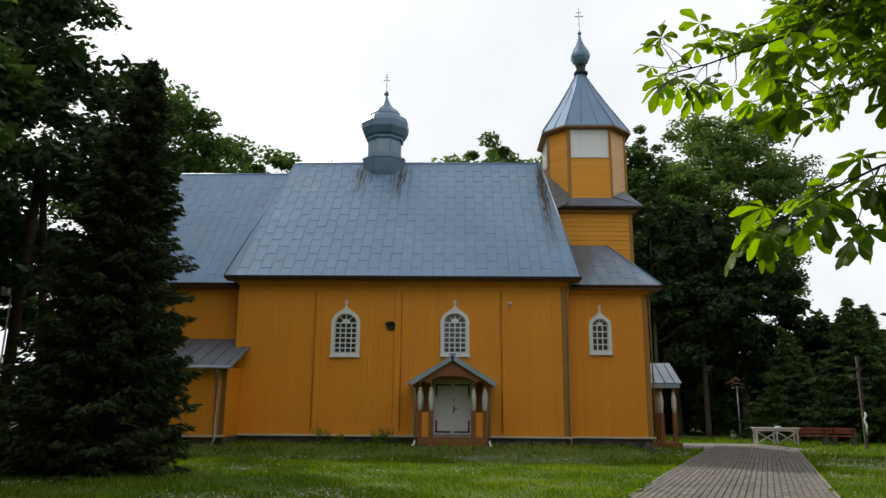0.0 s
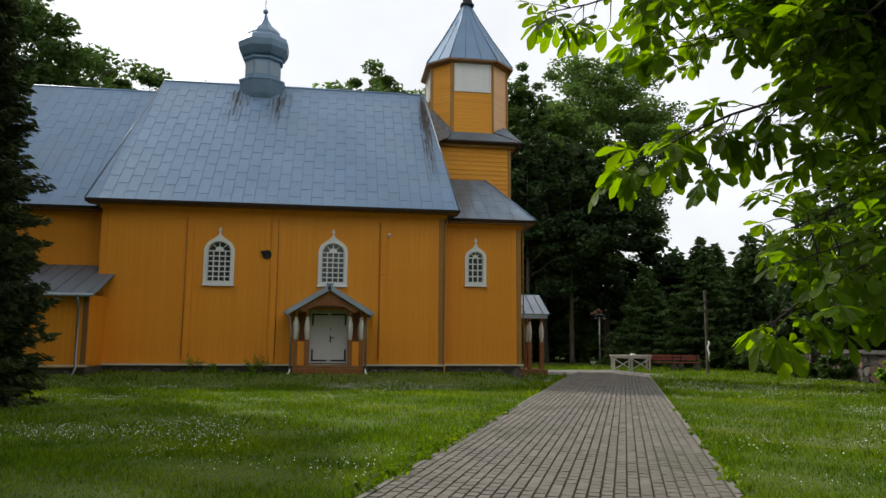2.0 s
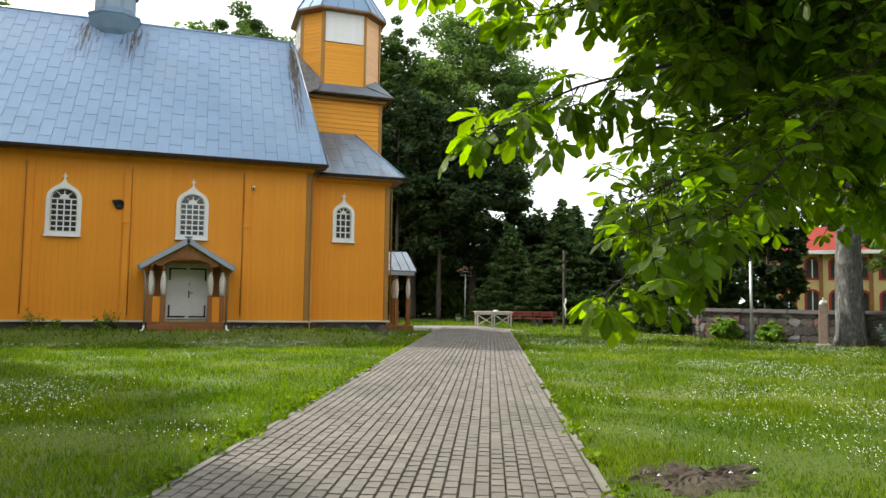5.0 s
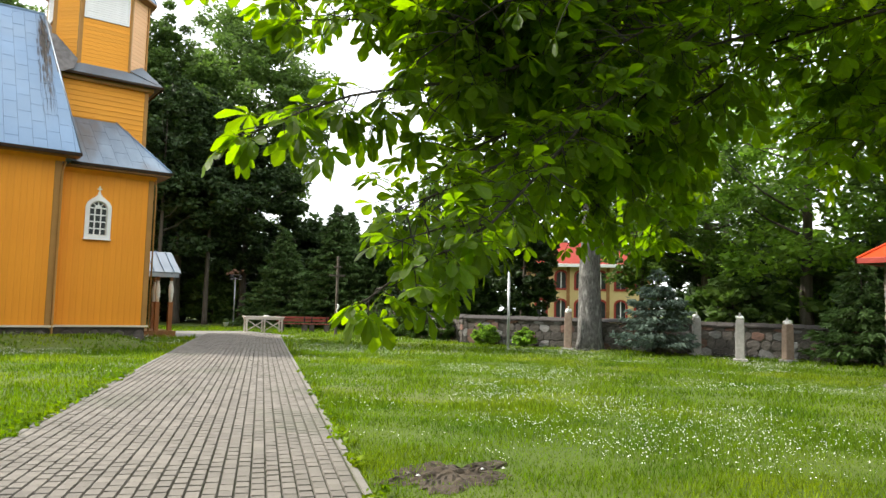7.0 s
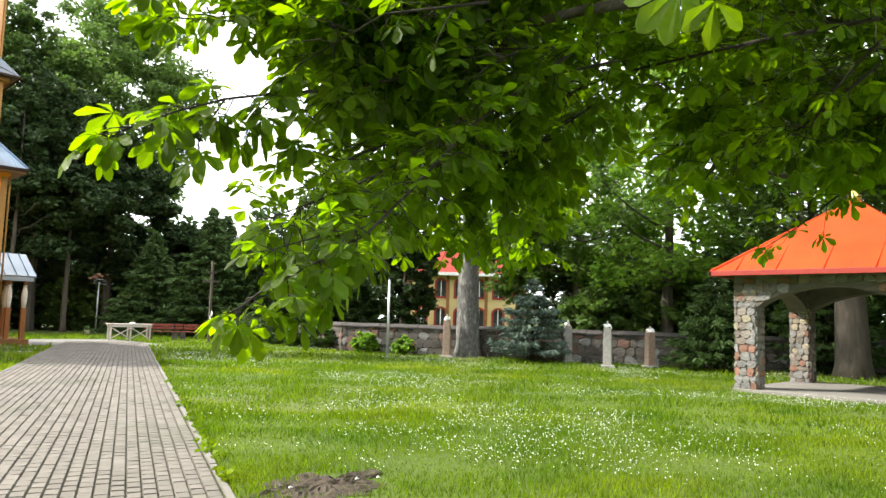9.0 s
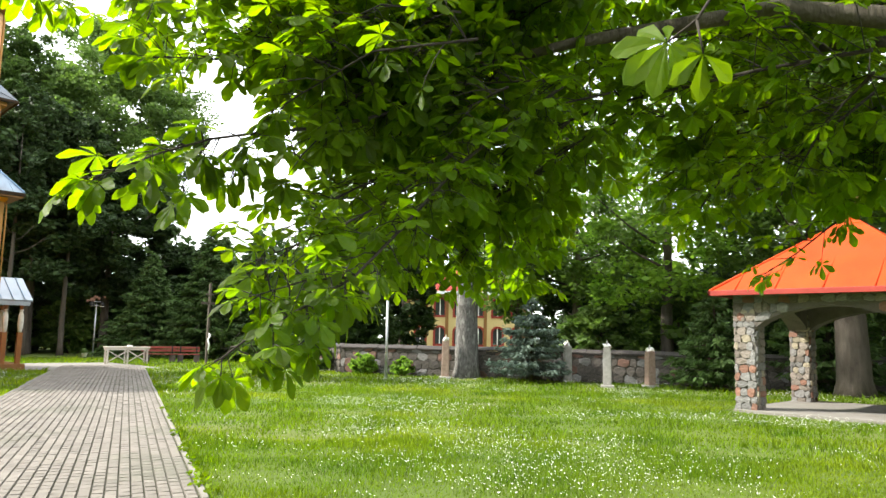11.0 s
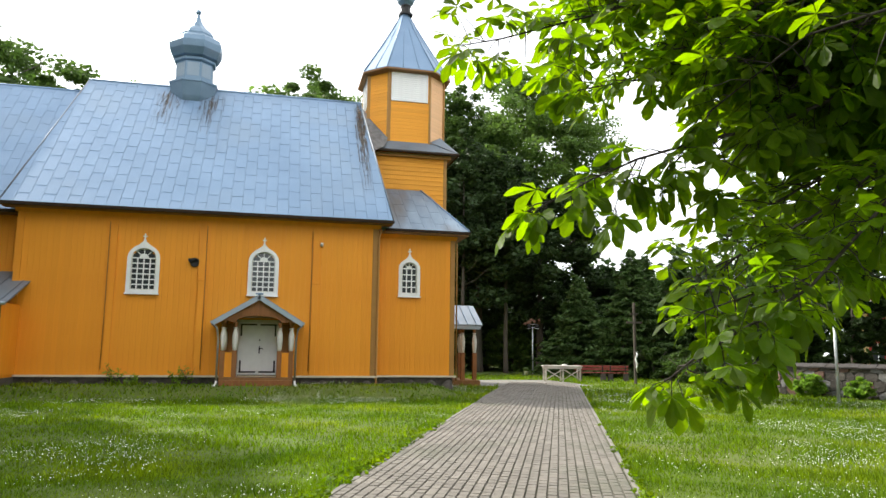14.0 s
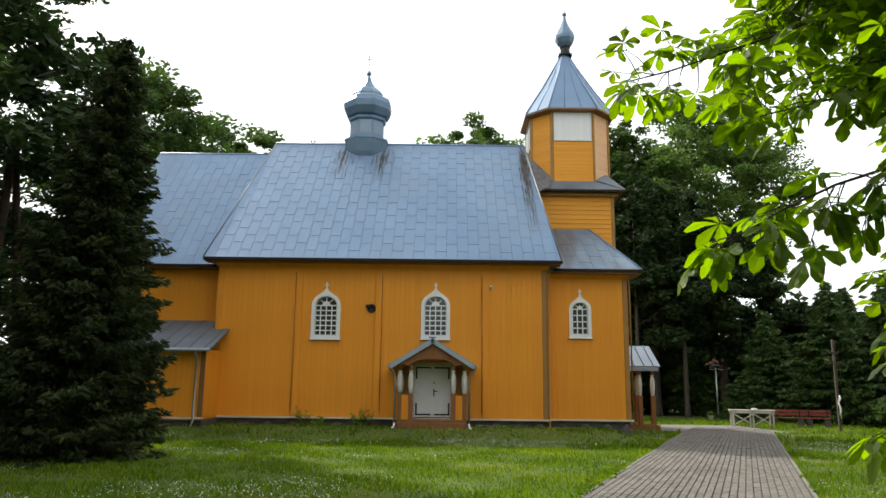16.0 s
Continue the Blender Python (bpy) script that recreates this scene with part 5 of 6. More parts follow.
# the long shoot over the path, with three hanging side shoots
bough([(3.65, -25.10, 3.31), (3.13, -25.00, 2.94), (2.78, -24.92, 2.79), (2.44, -24.90, 2.70), (2.15, -24.82, 2.61), (1.92, -24.79, 2.50), (1.70, -24.72, 2.37)], 0.0096, rng, leaf=0.15, twig=0.18, every=0.085)
bough([(2.44, -24.90, 2.70), (2.30, -24.89, 2.58), (2.26, -24.88, 2.50)], 0.0030, rng, leaf=0.15, twig=0.08, every=0.2, per=1)
bough([(2.78, -24.92, 2.79), (2.59, -24.96, 2.60), (2.50, -24.95, 2.46)], 0.0030, rng, leaf=0.15, twig=0.10, every=0.2, per=1)
bough([(2.15, -24.82, 2.61), (2.06, -24.83, 2.46), (2.02, -24.83, 2.36)], 0.0030, rng, leaf=0.15, twig=0.08, every=0.2, per=1)
# two shoots above it
bough([(3.71, -25.00, 3.55), (3.10, -24.87, 3.32), (2.76, -24.80, 3.18), (2.47, -24.71, 3.13), (2.18, -24.65, 3.07), (1.98, -24.57, 3.04)], 0.0084, rng, leaf=0.15, twig=0.22, every=0.075)
bough([(3.10, -24.87, 3.32), (2.80, -24.70, 3.34), (2.50, -24.62, 3.30), (2.25, -24.55, 3.28)], 0.0060, rng, leaf=0.15, twig=0.2, every=0.08)
bough([(3.29, -24.59, 4.01), (2.61, -24.49, 3.76), (2.26, -24.34, 3.62), (1.95, -24.27, 3.53), (1.66, -24.16, 3.46), (1.45, -24.11, 3.42)], 0.0084, rng, leaf=0.15, twig=0.2, every=0.08)
# the low spray
bough([(4.0, -25.6, 3.2), (3.27, -25.45, 2.61), (2.81, -25.44, 2.16), (2.56, -25.45, 1.94), (2.29, -25.48, 1.80), (2.02, -25.48, 1.66), (1.92, -25.46, 1.58)], 0.0084, rng, leaf=0.125, twig=0.14, every=0.085)
bough([(2.29, -25.48, 1.80), (2.26, -25.52, 1.72), (2.24, -25.57, 1.66)], 0.0024, rng, leaf=0.115, twig=0.06, every=0.12, per=1)
bough([(2.56, -25.45, 1.94), (2.33, -25.40, 1.91), (2.13, -25.37, 1.84)], 0.0036, rng, leaf=0.115, twig=0.12, every=0.09)
bough([(3.38, -25.30, 2.72), (3.04, -25.15, 2.41), (2.75, -25.13, 2.24), (2.49, -25.10, 2.11), (2.33, -25.03, 2.03)], 0.0060, rng, leaf=0.13, twig=0.2, every=0.06)
bough([(3.23, -24.97, 2.60), (2.96, -24.97, 2.49), (2.73, -24.88, 2.33), (2.62, -24.84, 2.24)], 0.0060, rng, leaf=0.13, twig=0.2, every=0.06)
# boughs that hang deeper in the crown
bough([(4.97, -27.02, 3.34), (4.97, -26.34, 3.38), (4.80, -25.43, 3.32), (4.57, -24.61, 3.08), (4.24, -24.10, 2.65)], 0.0120, rng, leaf=0.14, twig=0.45, every=0.07)
bough([(5.19, -24.69, 2.97), (4.94, -24.50, 2.46), (4.85, -24.44, 2.10)], 0.0084, rng, leaf=0.14, twig=0.24, every=0.06, per=2)
bough([(5.19, -24.69, 2.97), (5.21, -24.57, 2.56), (5.15, -24.53, 2.22)], 0.0084, rng, leaf=0.14, twig=0.24, every=0.06, per=2)
bough([(5.98, -26.79, 3.41), (6.14, -26.19, 3.07), (6.07, -25.66, 2.96), (6.04, -25.43, 2.65)], 0.0096, rng, leaf=0.15, twig=0.3, every=0.07)
bough([(7.3, -27.4, 3.6), (7.12, -26.73, 3.05), (7.08, -26.24, 2.73), (7.02, -25.90, 2.45), (6.97, -25.68, 2.30)], 0.0096, rng, leaf=0.13, twig=0.28, every=0.12)
bough([(5.01, -27.01, 3.22), (5.49, -26.62, 3.13), (5.82, -26.29, 2.84)], 0.0084, rng, leaf=0.14, twig=0.3, every=0.10)
bough([(3.43, -24.59, 2.98), (3.35, -24.61, 2.44), (3.22, -24.56, 2.07), (3.08, -24.55, 1.86)], 0.0072, rng, leaf=0.12, twig=0.3, every=0.05)
bough([(3.92, -24.74, 2.91), (3.78, -24.58, 2.40), (3.58, -24.48, 2.12)], 0.0072, rng, leaf=0.12, twig=0.34, every=0.05, per=3)
# a low twig with two big leaves over the path's edge
bm = bmesh.new()
add_tube(bm, [Vector(p) - CO for p in ((3.17, -27.53, 3.0), (2.199, -27.323, 2.584), (2.167, -27.267, 2.481), (2.153, -27.195, 2.440))], [0.012, 0.006, 0.004, 0.0025], 6)
add_tube(bm, [Vector((2.167, -27.267, 2.481)) - CO, Vector((2.159, -27.286, 2.387)) - CO], [0.004, 0.0025], 6)
low_branch = part("branch", bm, TWIG, chestnut, "thin dark branch")
verts, faces = [], []
leaflets(verts, faces, Vector((2.153, -27.195, 2.440)) - CO, Vector((-0.559, 0.563, -0.559)), Vector((-0.574, -0.684, 0.336)), 0.145, rng)
leaflets(verts, faces, Vector((2.159, -27.286, 2.387)) - CO, Vector((0.162, 0.013, -0.891)), Vector((-0.574, -0.684, 0.336)), 0.125, rng)
tagged(piece("leaf_foliage", mesh_from("leaf_foliage", verts, faces, CHESTNUT), low_branch, "fresh green seven-fingered leaves"), kind="stuff")


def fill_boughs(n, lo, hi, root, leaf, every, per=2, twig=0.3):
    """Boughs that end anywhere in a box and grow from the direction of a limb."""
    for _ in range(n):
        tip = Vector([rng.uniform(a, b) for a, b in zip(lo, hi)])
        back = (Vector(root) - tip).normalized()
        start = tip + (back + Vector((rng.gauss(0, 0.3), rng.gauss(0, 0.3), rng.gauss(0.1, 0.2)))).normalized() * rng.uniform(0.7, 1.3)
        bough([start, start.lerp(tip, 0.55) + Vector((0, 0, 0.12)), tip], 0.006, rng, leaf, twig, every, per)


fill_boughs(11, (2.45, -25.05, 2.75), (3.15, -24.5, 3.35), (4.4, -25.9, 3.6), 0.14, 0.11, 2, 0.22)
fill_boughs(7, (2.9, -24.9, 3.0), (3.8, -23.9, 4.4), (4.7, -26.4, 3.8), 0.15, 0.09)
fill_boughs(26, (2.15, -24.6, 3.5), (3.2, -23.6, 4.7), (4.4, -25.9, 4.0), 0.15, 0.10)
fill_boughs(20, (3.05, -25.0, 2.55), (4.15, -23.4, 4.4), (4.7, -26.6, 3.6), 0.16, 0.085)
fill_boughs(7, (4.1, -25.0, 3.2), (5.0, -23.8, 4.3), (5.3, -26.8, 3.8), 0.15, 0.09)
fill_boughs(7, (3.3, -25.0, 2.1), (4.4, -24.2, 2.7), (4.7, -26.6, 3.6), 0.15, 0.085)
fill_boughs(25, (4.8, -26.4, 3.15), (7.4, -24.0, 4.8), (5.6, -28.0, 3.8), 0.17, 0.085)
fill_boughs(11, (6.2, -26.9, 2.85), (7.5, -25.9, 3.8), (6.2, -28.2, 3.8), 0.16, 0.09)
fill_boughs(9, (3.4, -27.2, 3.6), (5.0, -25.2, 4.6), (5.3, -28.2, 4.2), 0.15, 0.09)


def crown_mass(at, r, n, seed):
    """The dense upper crown, added above the view for shade: small leaf faces in uneven clumps."""
    q = np.random.RandomState(seed)
    np.random.seed(seed)
    c = q.normal(size=(90, 3))
    c *= (q.uniform(0.3, 1, 90) ** 0.4 / np.linalg.norm(c, axis=1))[:, None]
    p = (c[q.randint(0, 90, n)] + q.normal(0, 0.13, (n, 3))) * np.array(r) + np.array(at) - np.array(CO)
    tagged(piece("upper_crown", quads_mesh("upper_crown", leaf_quads(p, 0.15, 0.2), 4, CHESTNUT), chestnut, "upper crown above the view, added to shade the lower leaves"), kind="stuff")


# leaf masses above the view, placed to shade the boughs below
crown_mass((5.9, -28.8, 8.4), (4.6, 4.8, 3.0), 10000, 3)
crown_mass((4.9, -23.0, 7.7), (2.7, 2.3, 1.5), 3600, 4)
crown_mass((8.6, -25.6, 7.6), (2.6, 2.6, 1.8), 3000, 5)


# ---- stone wall round the yard ----
def stone_mesh(name, w, h, t, rng, mat, n=7):
    """A split rubble stone facing -y, w by h: an uneven outline with a nearly flat face."""
    ring = []
    for k in range(n):
        a = (k + rng.uniform(-0.25, 0.25)) * math.tau / n
        q = (abs(math.cos(a)) ** 5 + abs(math.sin(a)) ** 5) ** (-1 / 5)
        ring.append((math.cos(a) * w / 2 * q * rng.uniform(0.88, 1.06), math.sin(a) * h / 2 * q * rng.uniform(0.88, 1.06)))
    v = [(p, 0.0, q) for p, q in ring] + [(p * 0.91, -t * rng.uniform(0.7, 1.1), q * 0.91) for p, q in ring] + [(0, -t * 1.05, 0)]
    f = [(k, (k + 1) % n, n + (k + 1) % n, n + k) for k in range(n)] + [(n + k, n + (k + 1) % n, 2 * n) for k in range(n)]
    return mesh_from(name, v, f, mat)


srng = random.Random(9)
STONES = [(m, [stone_mesh("stone", 1, 1, 0.12, srng, m) for _ in range(5)]) for m in (STONE, STONE_RED, STONE_GREY, STONE_SHADE, STONE_RED_SHADE, STONE_PALE)]


def face_stones(parent, origin, along, length, height, cell_w, cell_h, rng, cut=None, pick=(0, 0, 0, 1, 2, 2)):
    """Irregular stones over an upright face; along: unit direction; the stones bulge to its right-hand side's front."""
    ang = math.degrees(math.atan2(along.y, along.x))
    z = cell_h * 0.05
    while z < height - cell_h * 0.4:
        ch = min(cell_h * rng.uniform(0.8, 1.2), height - z)
        u = -cell_w * rng.uniform(0, 0.6)
        while u < length:
            cw = cell_w * rng.uniform(0.65, 1.4)
            a, b = max(u, 0), min(u + cw, length)
            if b - a > cell_w * 0.3 and not (cut and cut((a + b) / 2, z + ch / 2)):
                meshes = STONES[rng.choice(pick)][1]
                p = origin + along * ((a + b) / 2)
                m = pose(p.x, p.y, origin.z + z + ch / 2, 0, 0, ang) @ Matrix.Rotation(rng.uniform(-0.3, 0.3) + rng.choice((0, 0, math.pi)), 4, "Y") @ Matrix.Diagonal(((b - a) * rng.uniform(0.98, 1.22), 0.3 if cell_w < 0.3 else rng.uniform(0.2, 0.5), ch * rng.uniform(0.98, 1.25), 1))
                piece("stone", rng.choice(meshes), parent, at=m)
            u += cw
        z += ch


def stone_wall(a, b, h, label):
    a, b = Vector((*a, 0)), Vector((*b, 0))
    d = (b - a).normalized()
    L = (b - a).length
    ang = math.degrees(math.atan2(d.y, d.x))
    w = tagged(part("wall_1", box((0, 0, -0.2), (L, 0.45, 1.12), 0, pose(a.x, a.y, 0, 0, 0, ang)), MORTAR_SHADE), label, "wall", kind="structure")
    if h:
        face_stones(w, a, d, L, 1.1, 0.36, 0.30, srng, pick=(3, 3, 4, 3, 3, 2))
    n = int(L / 0.6)
    s = L / n
    c = [(-0.10, 1.12), (-0.10, 1.17), (0.2, 1.30), (0.26, 1.30), (0.55, 1.17), (0.55, 1.12)]
    v = [(x, y, z) for x in (0.006, s - 0.006) for y, z in c]
    me = mesh_from("coping_stone", v, [(0, 1, 7, 6), (1, 2, 8, 7), (2, 3, 9, 8), (3, 4, 10, 9), (4, 5, 11, 10), (0, 5, 4, 3, 2, 1), (6, 7, 8, 9, 10, 11), (0, 6, 11, 5)], COPING)
    for k in range(n):
        p = a + d * (k * s)
        piece("coping_stone", me, w, at=pose(p.x, p.y, srng.uniform(-0.015, 0.015), 0, srng.uniform(-0.6, 0.6), ang))
    return w


stone_wall((20.8, -2.0), (30.4, -22.2), 1.1, "low fieldstone churchyard wall with dark coping")
stone_wall((24.6, 15.0), (20.8, -2.0), 1.1, "low dark fieldstone wall under the trees")


# ---- carved posts on the lawn ----
def marker_post(x, y, h, mat, label, turn, bow=True):
    t = empty("stone_post", label, "post", (x, y, 0), "stone posts on the lawn")
    bm = lathe([(0.34, -0.1), (0.34, 0.07), (0.31, 0.09)], 4, (0, 0, 0), math.pi / 4, False)
    part("base_slab", bm, GRANITE_GREY, t).rotation_euler.z = radians(turn)
    bm = lathe([(0.215, 0.05), (0.21, 0.4), (0.20, h * 0.8), (0.19, h - 0.04), (0.15, h)], 4, (0, 0, 0), math.pi / 4, False)
    bmesh.ops.bevel(bm, geom=list(bm.edges), offset=0.015, segments=1, affect="EDGES")
    part("shaft", bm, mat, t).rotation_euler.z = radians(turn)
    if bow:
        bm = bmesh.new()
        bmesh.ops.create_icosphere(bm, subdivisions=3, radius=0.11, matrix=Matrix.Translation((0, 0, h + 0.02)) @ Matrix.Diagonal((1.1, 1.1, 0.75, 1)))
        for v in bm.verts:
            v.co += noise.noise_vector(v.co * 9 + Vector((x, y, 0))) * 0.09
        part("ribbon_bow", bm, WHITE, t, "white cloth bow tied round the top")
        bm = box((-0.018, -0.018, h - 0.02), (0.018, 0.018, h + 0.22))
        add_box(bm, (-0.09, -0.014, h + 0.1), (0.09, 0.014, h + 0.13))
        part("small_cross", bm, OFFWHITE, t)
    return t


marker_post(21.9, -7.45, 1.55, GRANITE, "reddish granite post with a white bow, by the linden", 40)
marker_post(24.85, -11.35, 1.45, GRANITE_GREY, "slim weathered stone post with a white bow", 48)
marker_post(23.55, -13.95, 1.45, GRANITE_GREY, "pale concrete post on a square base slab", 30)
marker_post(25.1, -14.8, 1.32, GRANITE, "dark-sided stone post with a white bow", 62)

pole = empty("lawn_pole", "plain grey metal pole standing on the lawn", "pole", (19.75, -6.25, 0))
part("shaft", tube([(0, 0, -0.3), (0, 0, 3.1)], [0.055, 0.05], 12), GREYPOLE, pole)
part("cap", lathe([(0.06, 3.08), (0.06, 3.13), (0.02, 3.16)], 12), IRON, pole)


# ---- pavilion ----
pav = empty("pavilion", "open stone-pillared pavilion with an orange-red sheet roof", "pavilion", (20.75, -22.82, 0))
PX0, PX1, PY0, PY1 = 18.55 - 20.75, 22.95 - 20.75, -2.2, 2.2
slabm = part("floor_slab", box((PX0 - 0.05, PY0 - 0.3, -0.2), (PX1 + 0.3, PY1 + 0.05, 0.08), 0.02), CONCRETE, pav, "pale concrete floor slab")
for sx in (0, 1):
    for sy in (0, 1):
        x0 = PX0 if sx == 0 else PX1 - 0.52
        y0 = PY0 if sy == 0 else PY1 - 0.52
        pil = part("pillar", box((x0, y0, 0.0), (x0 + 0.52, y0 + 0.52, 2.5), 0.01), MORTAR, pav, "fieldstone pillar")
        face_stones(pil, Vector((x0, y0 + 0.52, 0.02)), Vector((0, -1, 0)), 0.52, 2.5, 0.19, 0.17, srng, pick=(0, 0, 0, 1, 2, 2, 2, 0, 5))
        face_stones(pil, Vector((x0, y0, 0.02)), Vector((1, 0, 0)), 0.52, 2.5, 0.19, 0.17, srng, pick=(0, 0, 0, 1, 2, 2, 2, 0, 5))


def arch_beam(horizontal_y, lo, hi, at0, at1):
    """A stone beam with a flat arched underside between two pillars."""
    out = [(lo, 2.94), (lo, 2.06), (lo + 0.52, 2.06)]
    a, b = lo + 0.52, hi - 0.52
    for k in range(1, 14):
        f = k / 14
        out.append((a + (b - a) * f, 2.06 + 0.52 * math.sin(math.pi * f) ** 0.75))
    out += [(hi - 0.52, 2.06), (hi, 2.06), (hi, 2.94)]
    return prism(out, at0, at1, "y" if horizontal_y else "x")


for ax_, at0, at1 in (("x", PX0 - 0.004, PX0 + 0.5), ("x", PX1 - 0.5, PX1 + 0.004)):
    bmn = part("arch", arch_beam(False, PY0 - 0.004, PY1 + 0.004, at0, at1), MORTAR, pav, "arched stone lintel")
    if at0 < 0:
        def under(u, z):
            f = min(1, max(0, (u - 0.52) / 3.36))
            return 2.06 + z < 2.06 + 0.52 * math.sin(math.pi * f) ** 0.75 + 0.12
        face_stones(bmn, Vector((PX0 - 0.004, PY1, 2.06)), Vector((0, -1, 0)), 4.4, 0.86, 0.26, 0.2, srng, under)
for at0, at1 in ((PY0, PY0 + 0.5), (PY1 - 0.5, PY1)):
    part("arch", arch_beam(True, PX0, PX1, at0, at1), MORTAR, pav, "arched stone lintel")
EV, AP = 2.62, 4.9
cs = [(-EV, -EV), (EV, -EV), (EV, EV), (-EV, EV)]
for k in range(4):
    a, b = cs[k], cs[(k + 1) % 4]
    rf = part("roof_slope", slab([(a[0], a[1], 2.95), (b[0], b[1], 2.95), (b[0] * 0.03, b[1] * 0.03, AP), (a[0] * 0.03, a[1] * 0.03, AP)], 0.05), RED_ROOF, pav, "orange-red standing seam roof slope")
    for f in (0.12, 0.3, 0.5, 0.7, 0.88):
        p = Vector((a[0] + (b[0] - a[0]) * f, a[1] + (b[1] - a[1]) * f, 2.965))
        g = 1 - abs(f - 0.5) * 2
        mid = Vector(((a[0] + b[0]) / 2, (a[1] + b[1]) / 2, 2.965))
        top = p + (Vector((0, 0, AP)) - mid) * max(0.05, g * 0.97)
        part("seam", tube([p, top], [0.02, 0.016], 5), RED_ROOF, rf)
    part("hip_cap", tube([(a[0], a[1], 2.96), (0, 0, AP + 0.02)], [0.04, 0.035], 6), RED_ROOF, pav)
    d = Vector((b[0] - a[0], b[1] - a[1], 0)).normalized()
    ang = math.degrees(math.atan2(d.y, d.x))
    part("fascia", box((-0.03, -0.03, 2.84), (2 * EV + 0.03, 0.03, 2.965), 0.008, pose(a[0], a[1], 0, 0, 0, ang)), RED_TRIM, pav, "dark red eaves board")
part("ceiling", box((-EV + 0.1, -EV + 0.1, 2.86), (EV - 0.1, EV - 0.1, 2.9)), DARKWOOD, pav)
part("roof_lantern", lathe([(0.16, AP - 0.05), (0.16, AP + 0.12), (0.10, AP + 0.15), (0.10, AP + 0.3), (0.19, AP + 0.42), (0.21, AP + 0.52), (0.15, AP + 0.66), (0.05, AP + 0.85), (0.03, AP + 0.95)], 14), GOLD, pav, "small gilt cupola")
bm = box((-0.02, -0.02, AP + 0.9), (0.02, 0.02, AP + 1.5))
add_box(bm, (-0.02, -0.16, AP + 1.22), (0.02, 0.16, AP + 1.26))
part("cross", bm, GOLD, pav, "gilt cross")


# ---- yard furniture by the church end ----
def trestle_table(x, y, turn):
    t = empty("trestle_table", "long weathered white wooden table on crossed legs", "table", (x, y, 0.014))
    t.rotation_euler.z = radians(turn)
    for k in range(4):
        part("top_plank", box((-1.05, -0.40 + k * 0.2, 0.80), (1.05, -0.40 + k * 0.2 + 0.19, 0.85), 0.008), WEATHERED, t)
    for sx in (-0.92, 0.0, 0.92):
        for s in (-1, 1):
            part("leg", box((sx - 0.04, s * 0.34 - 0.04, 0.0), (sx + 0.04, s * 0.34 + 0.04, 0.8), 0.006), WEATHERED, t)
        part("rail", box((sx - 0.035, -0.38, 0.70), (sx + 0.035, 0.38, 0.79), 0.006), WEATHERED, t)
    for s in (-1, 1):
        part("apron", box((-1.0, s * 0.36 - 0.02, 0.68), (1.0, s * 0.36 + 0.02, 0.80), 0.005), WEATHERED, t)
    for a, b in ((-0.92, 0.0), (0.0, 0.92), (0.0, -0.92), (0.92, 0.0)):
        part("brace", tube([(a, -0.36, 0.1), (b, -0.36, 0.66)], [0.028, 0.028], 6), WEATHERED, t)
    return t


tb = trestle_table(15.75, 8.85, -12)
box_on = empty("small_parcel", "small white parcel lying on the table", "parcel", (15.9, 8.85, 0.864))
part("body", box((-0.12, -0.08, 0), (0.12, 0.08, 0.07), 0.02), WHITE, box_on)
part("flap", box((-0.11, -0.07, 0.07), (0.03, 0.06, 0.085), 0.006), OFFWHITE, box_on)


def red_bench(x, y, turn, L):
    t = empty("bench", "low bench with red slats on stone supports", "bench", (x, y, 0.0), "red benches in the yard")
    t.rotation_euler.z = radians(turn)
    for k in range(3):
        part("seat_slat", box((-L / 2, -0.22 + k * 0.15, 0.44), (L / 2, -0.22 + k * 0.15 + 0.13, 0.48), 0.008), RED_SEAT, t)
    for k in range(2):
        part("back_slat", box((-L / 2, 0.25, 0.58 + k * 0.16), (L / 2, 0.285, 0.58 + k * 0.16 + 0.12), 0.008), RED_SEAT, t)
    for s in (-1, 1):
        part("support", box((s * L * 0.36 - 0.14, -0.2, 0.0), (s * L * 0.36 + 0.14, 0.2, 0.44), 0.03), PLINTH, t)
        part("back_post", box((s * L * 0.36 - 0.03, 0.2, 0.40), (s * L * 0.36 + 0.03, 0.25, 0.86), 0.006), IRON, t)
    return t


red_bench(17.95, 9.9, -18, 1.8)
red_bench(19.33, 9.4, -24, 1.15)

lamp = empty("yard_lamp", "slim grey yard lamp with two heads and dried flowers", "lamp", (18.5, 20.7, 0))
part("pole", tube([(0, 0, -0.3), (0, 0, 3.3)], [0.05, 0.04], 10), GREYPOLE, lamp)
part("arm", tube([(-0.32, -0.1, 3.22), (0.32, -0.1, 3.22)], [0.025, 0.025], 6), GREYPOLE, lamp)
for s in (-1, 1):
    hd = part("lamp_head", lathe([(0.05, -0.02), (0.15, 0.0), (0.16, 0.1), (0.1, 0.24), (0.04, 0.3)], 12, (s * 0.3, -0.1, 3.2)), IRON, lamp)
    part("lens", lathe([(0.13, -0.04), (0.13, -0.015)], 12, (s * 0.3, -0.1, 3.2)), WHITE, hd)
part("crossbar", box((-0.35, -0.02, 3.45), (0.35, 0.02, 3.5), 0.005), GREYPOLE, lamp)
bm = bmesh.new()
for k in range(16):
    bmesh.ops.create_icosphere(bm, subdivisions=1, radius=random.uniform(0.07, 0.13), matrix=Matrix.Translation((random.gauss(0, 0.22), random.gauss(0, 0.12), 3.6 + random.gauss(0, 0.1))))
part("dried_flower", bm, BLOSSOM, lamp, "bunch of dull brown dried flowers")

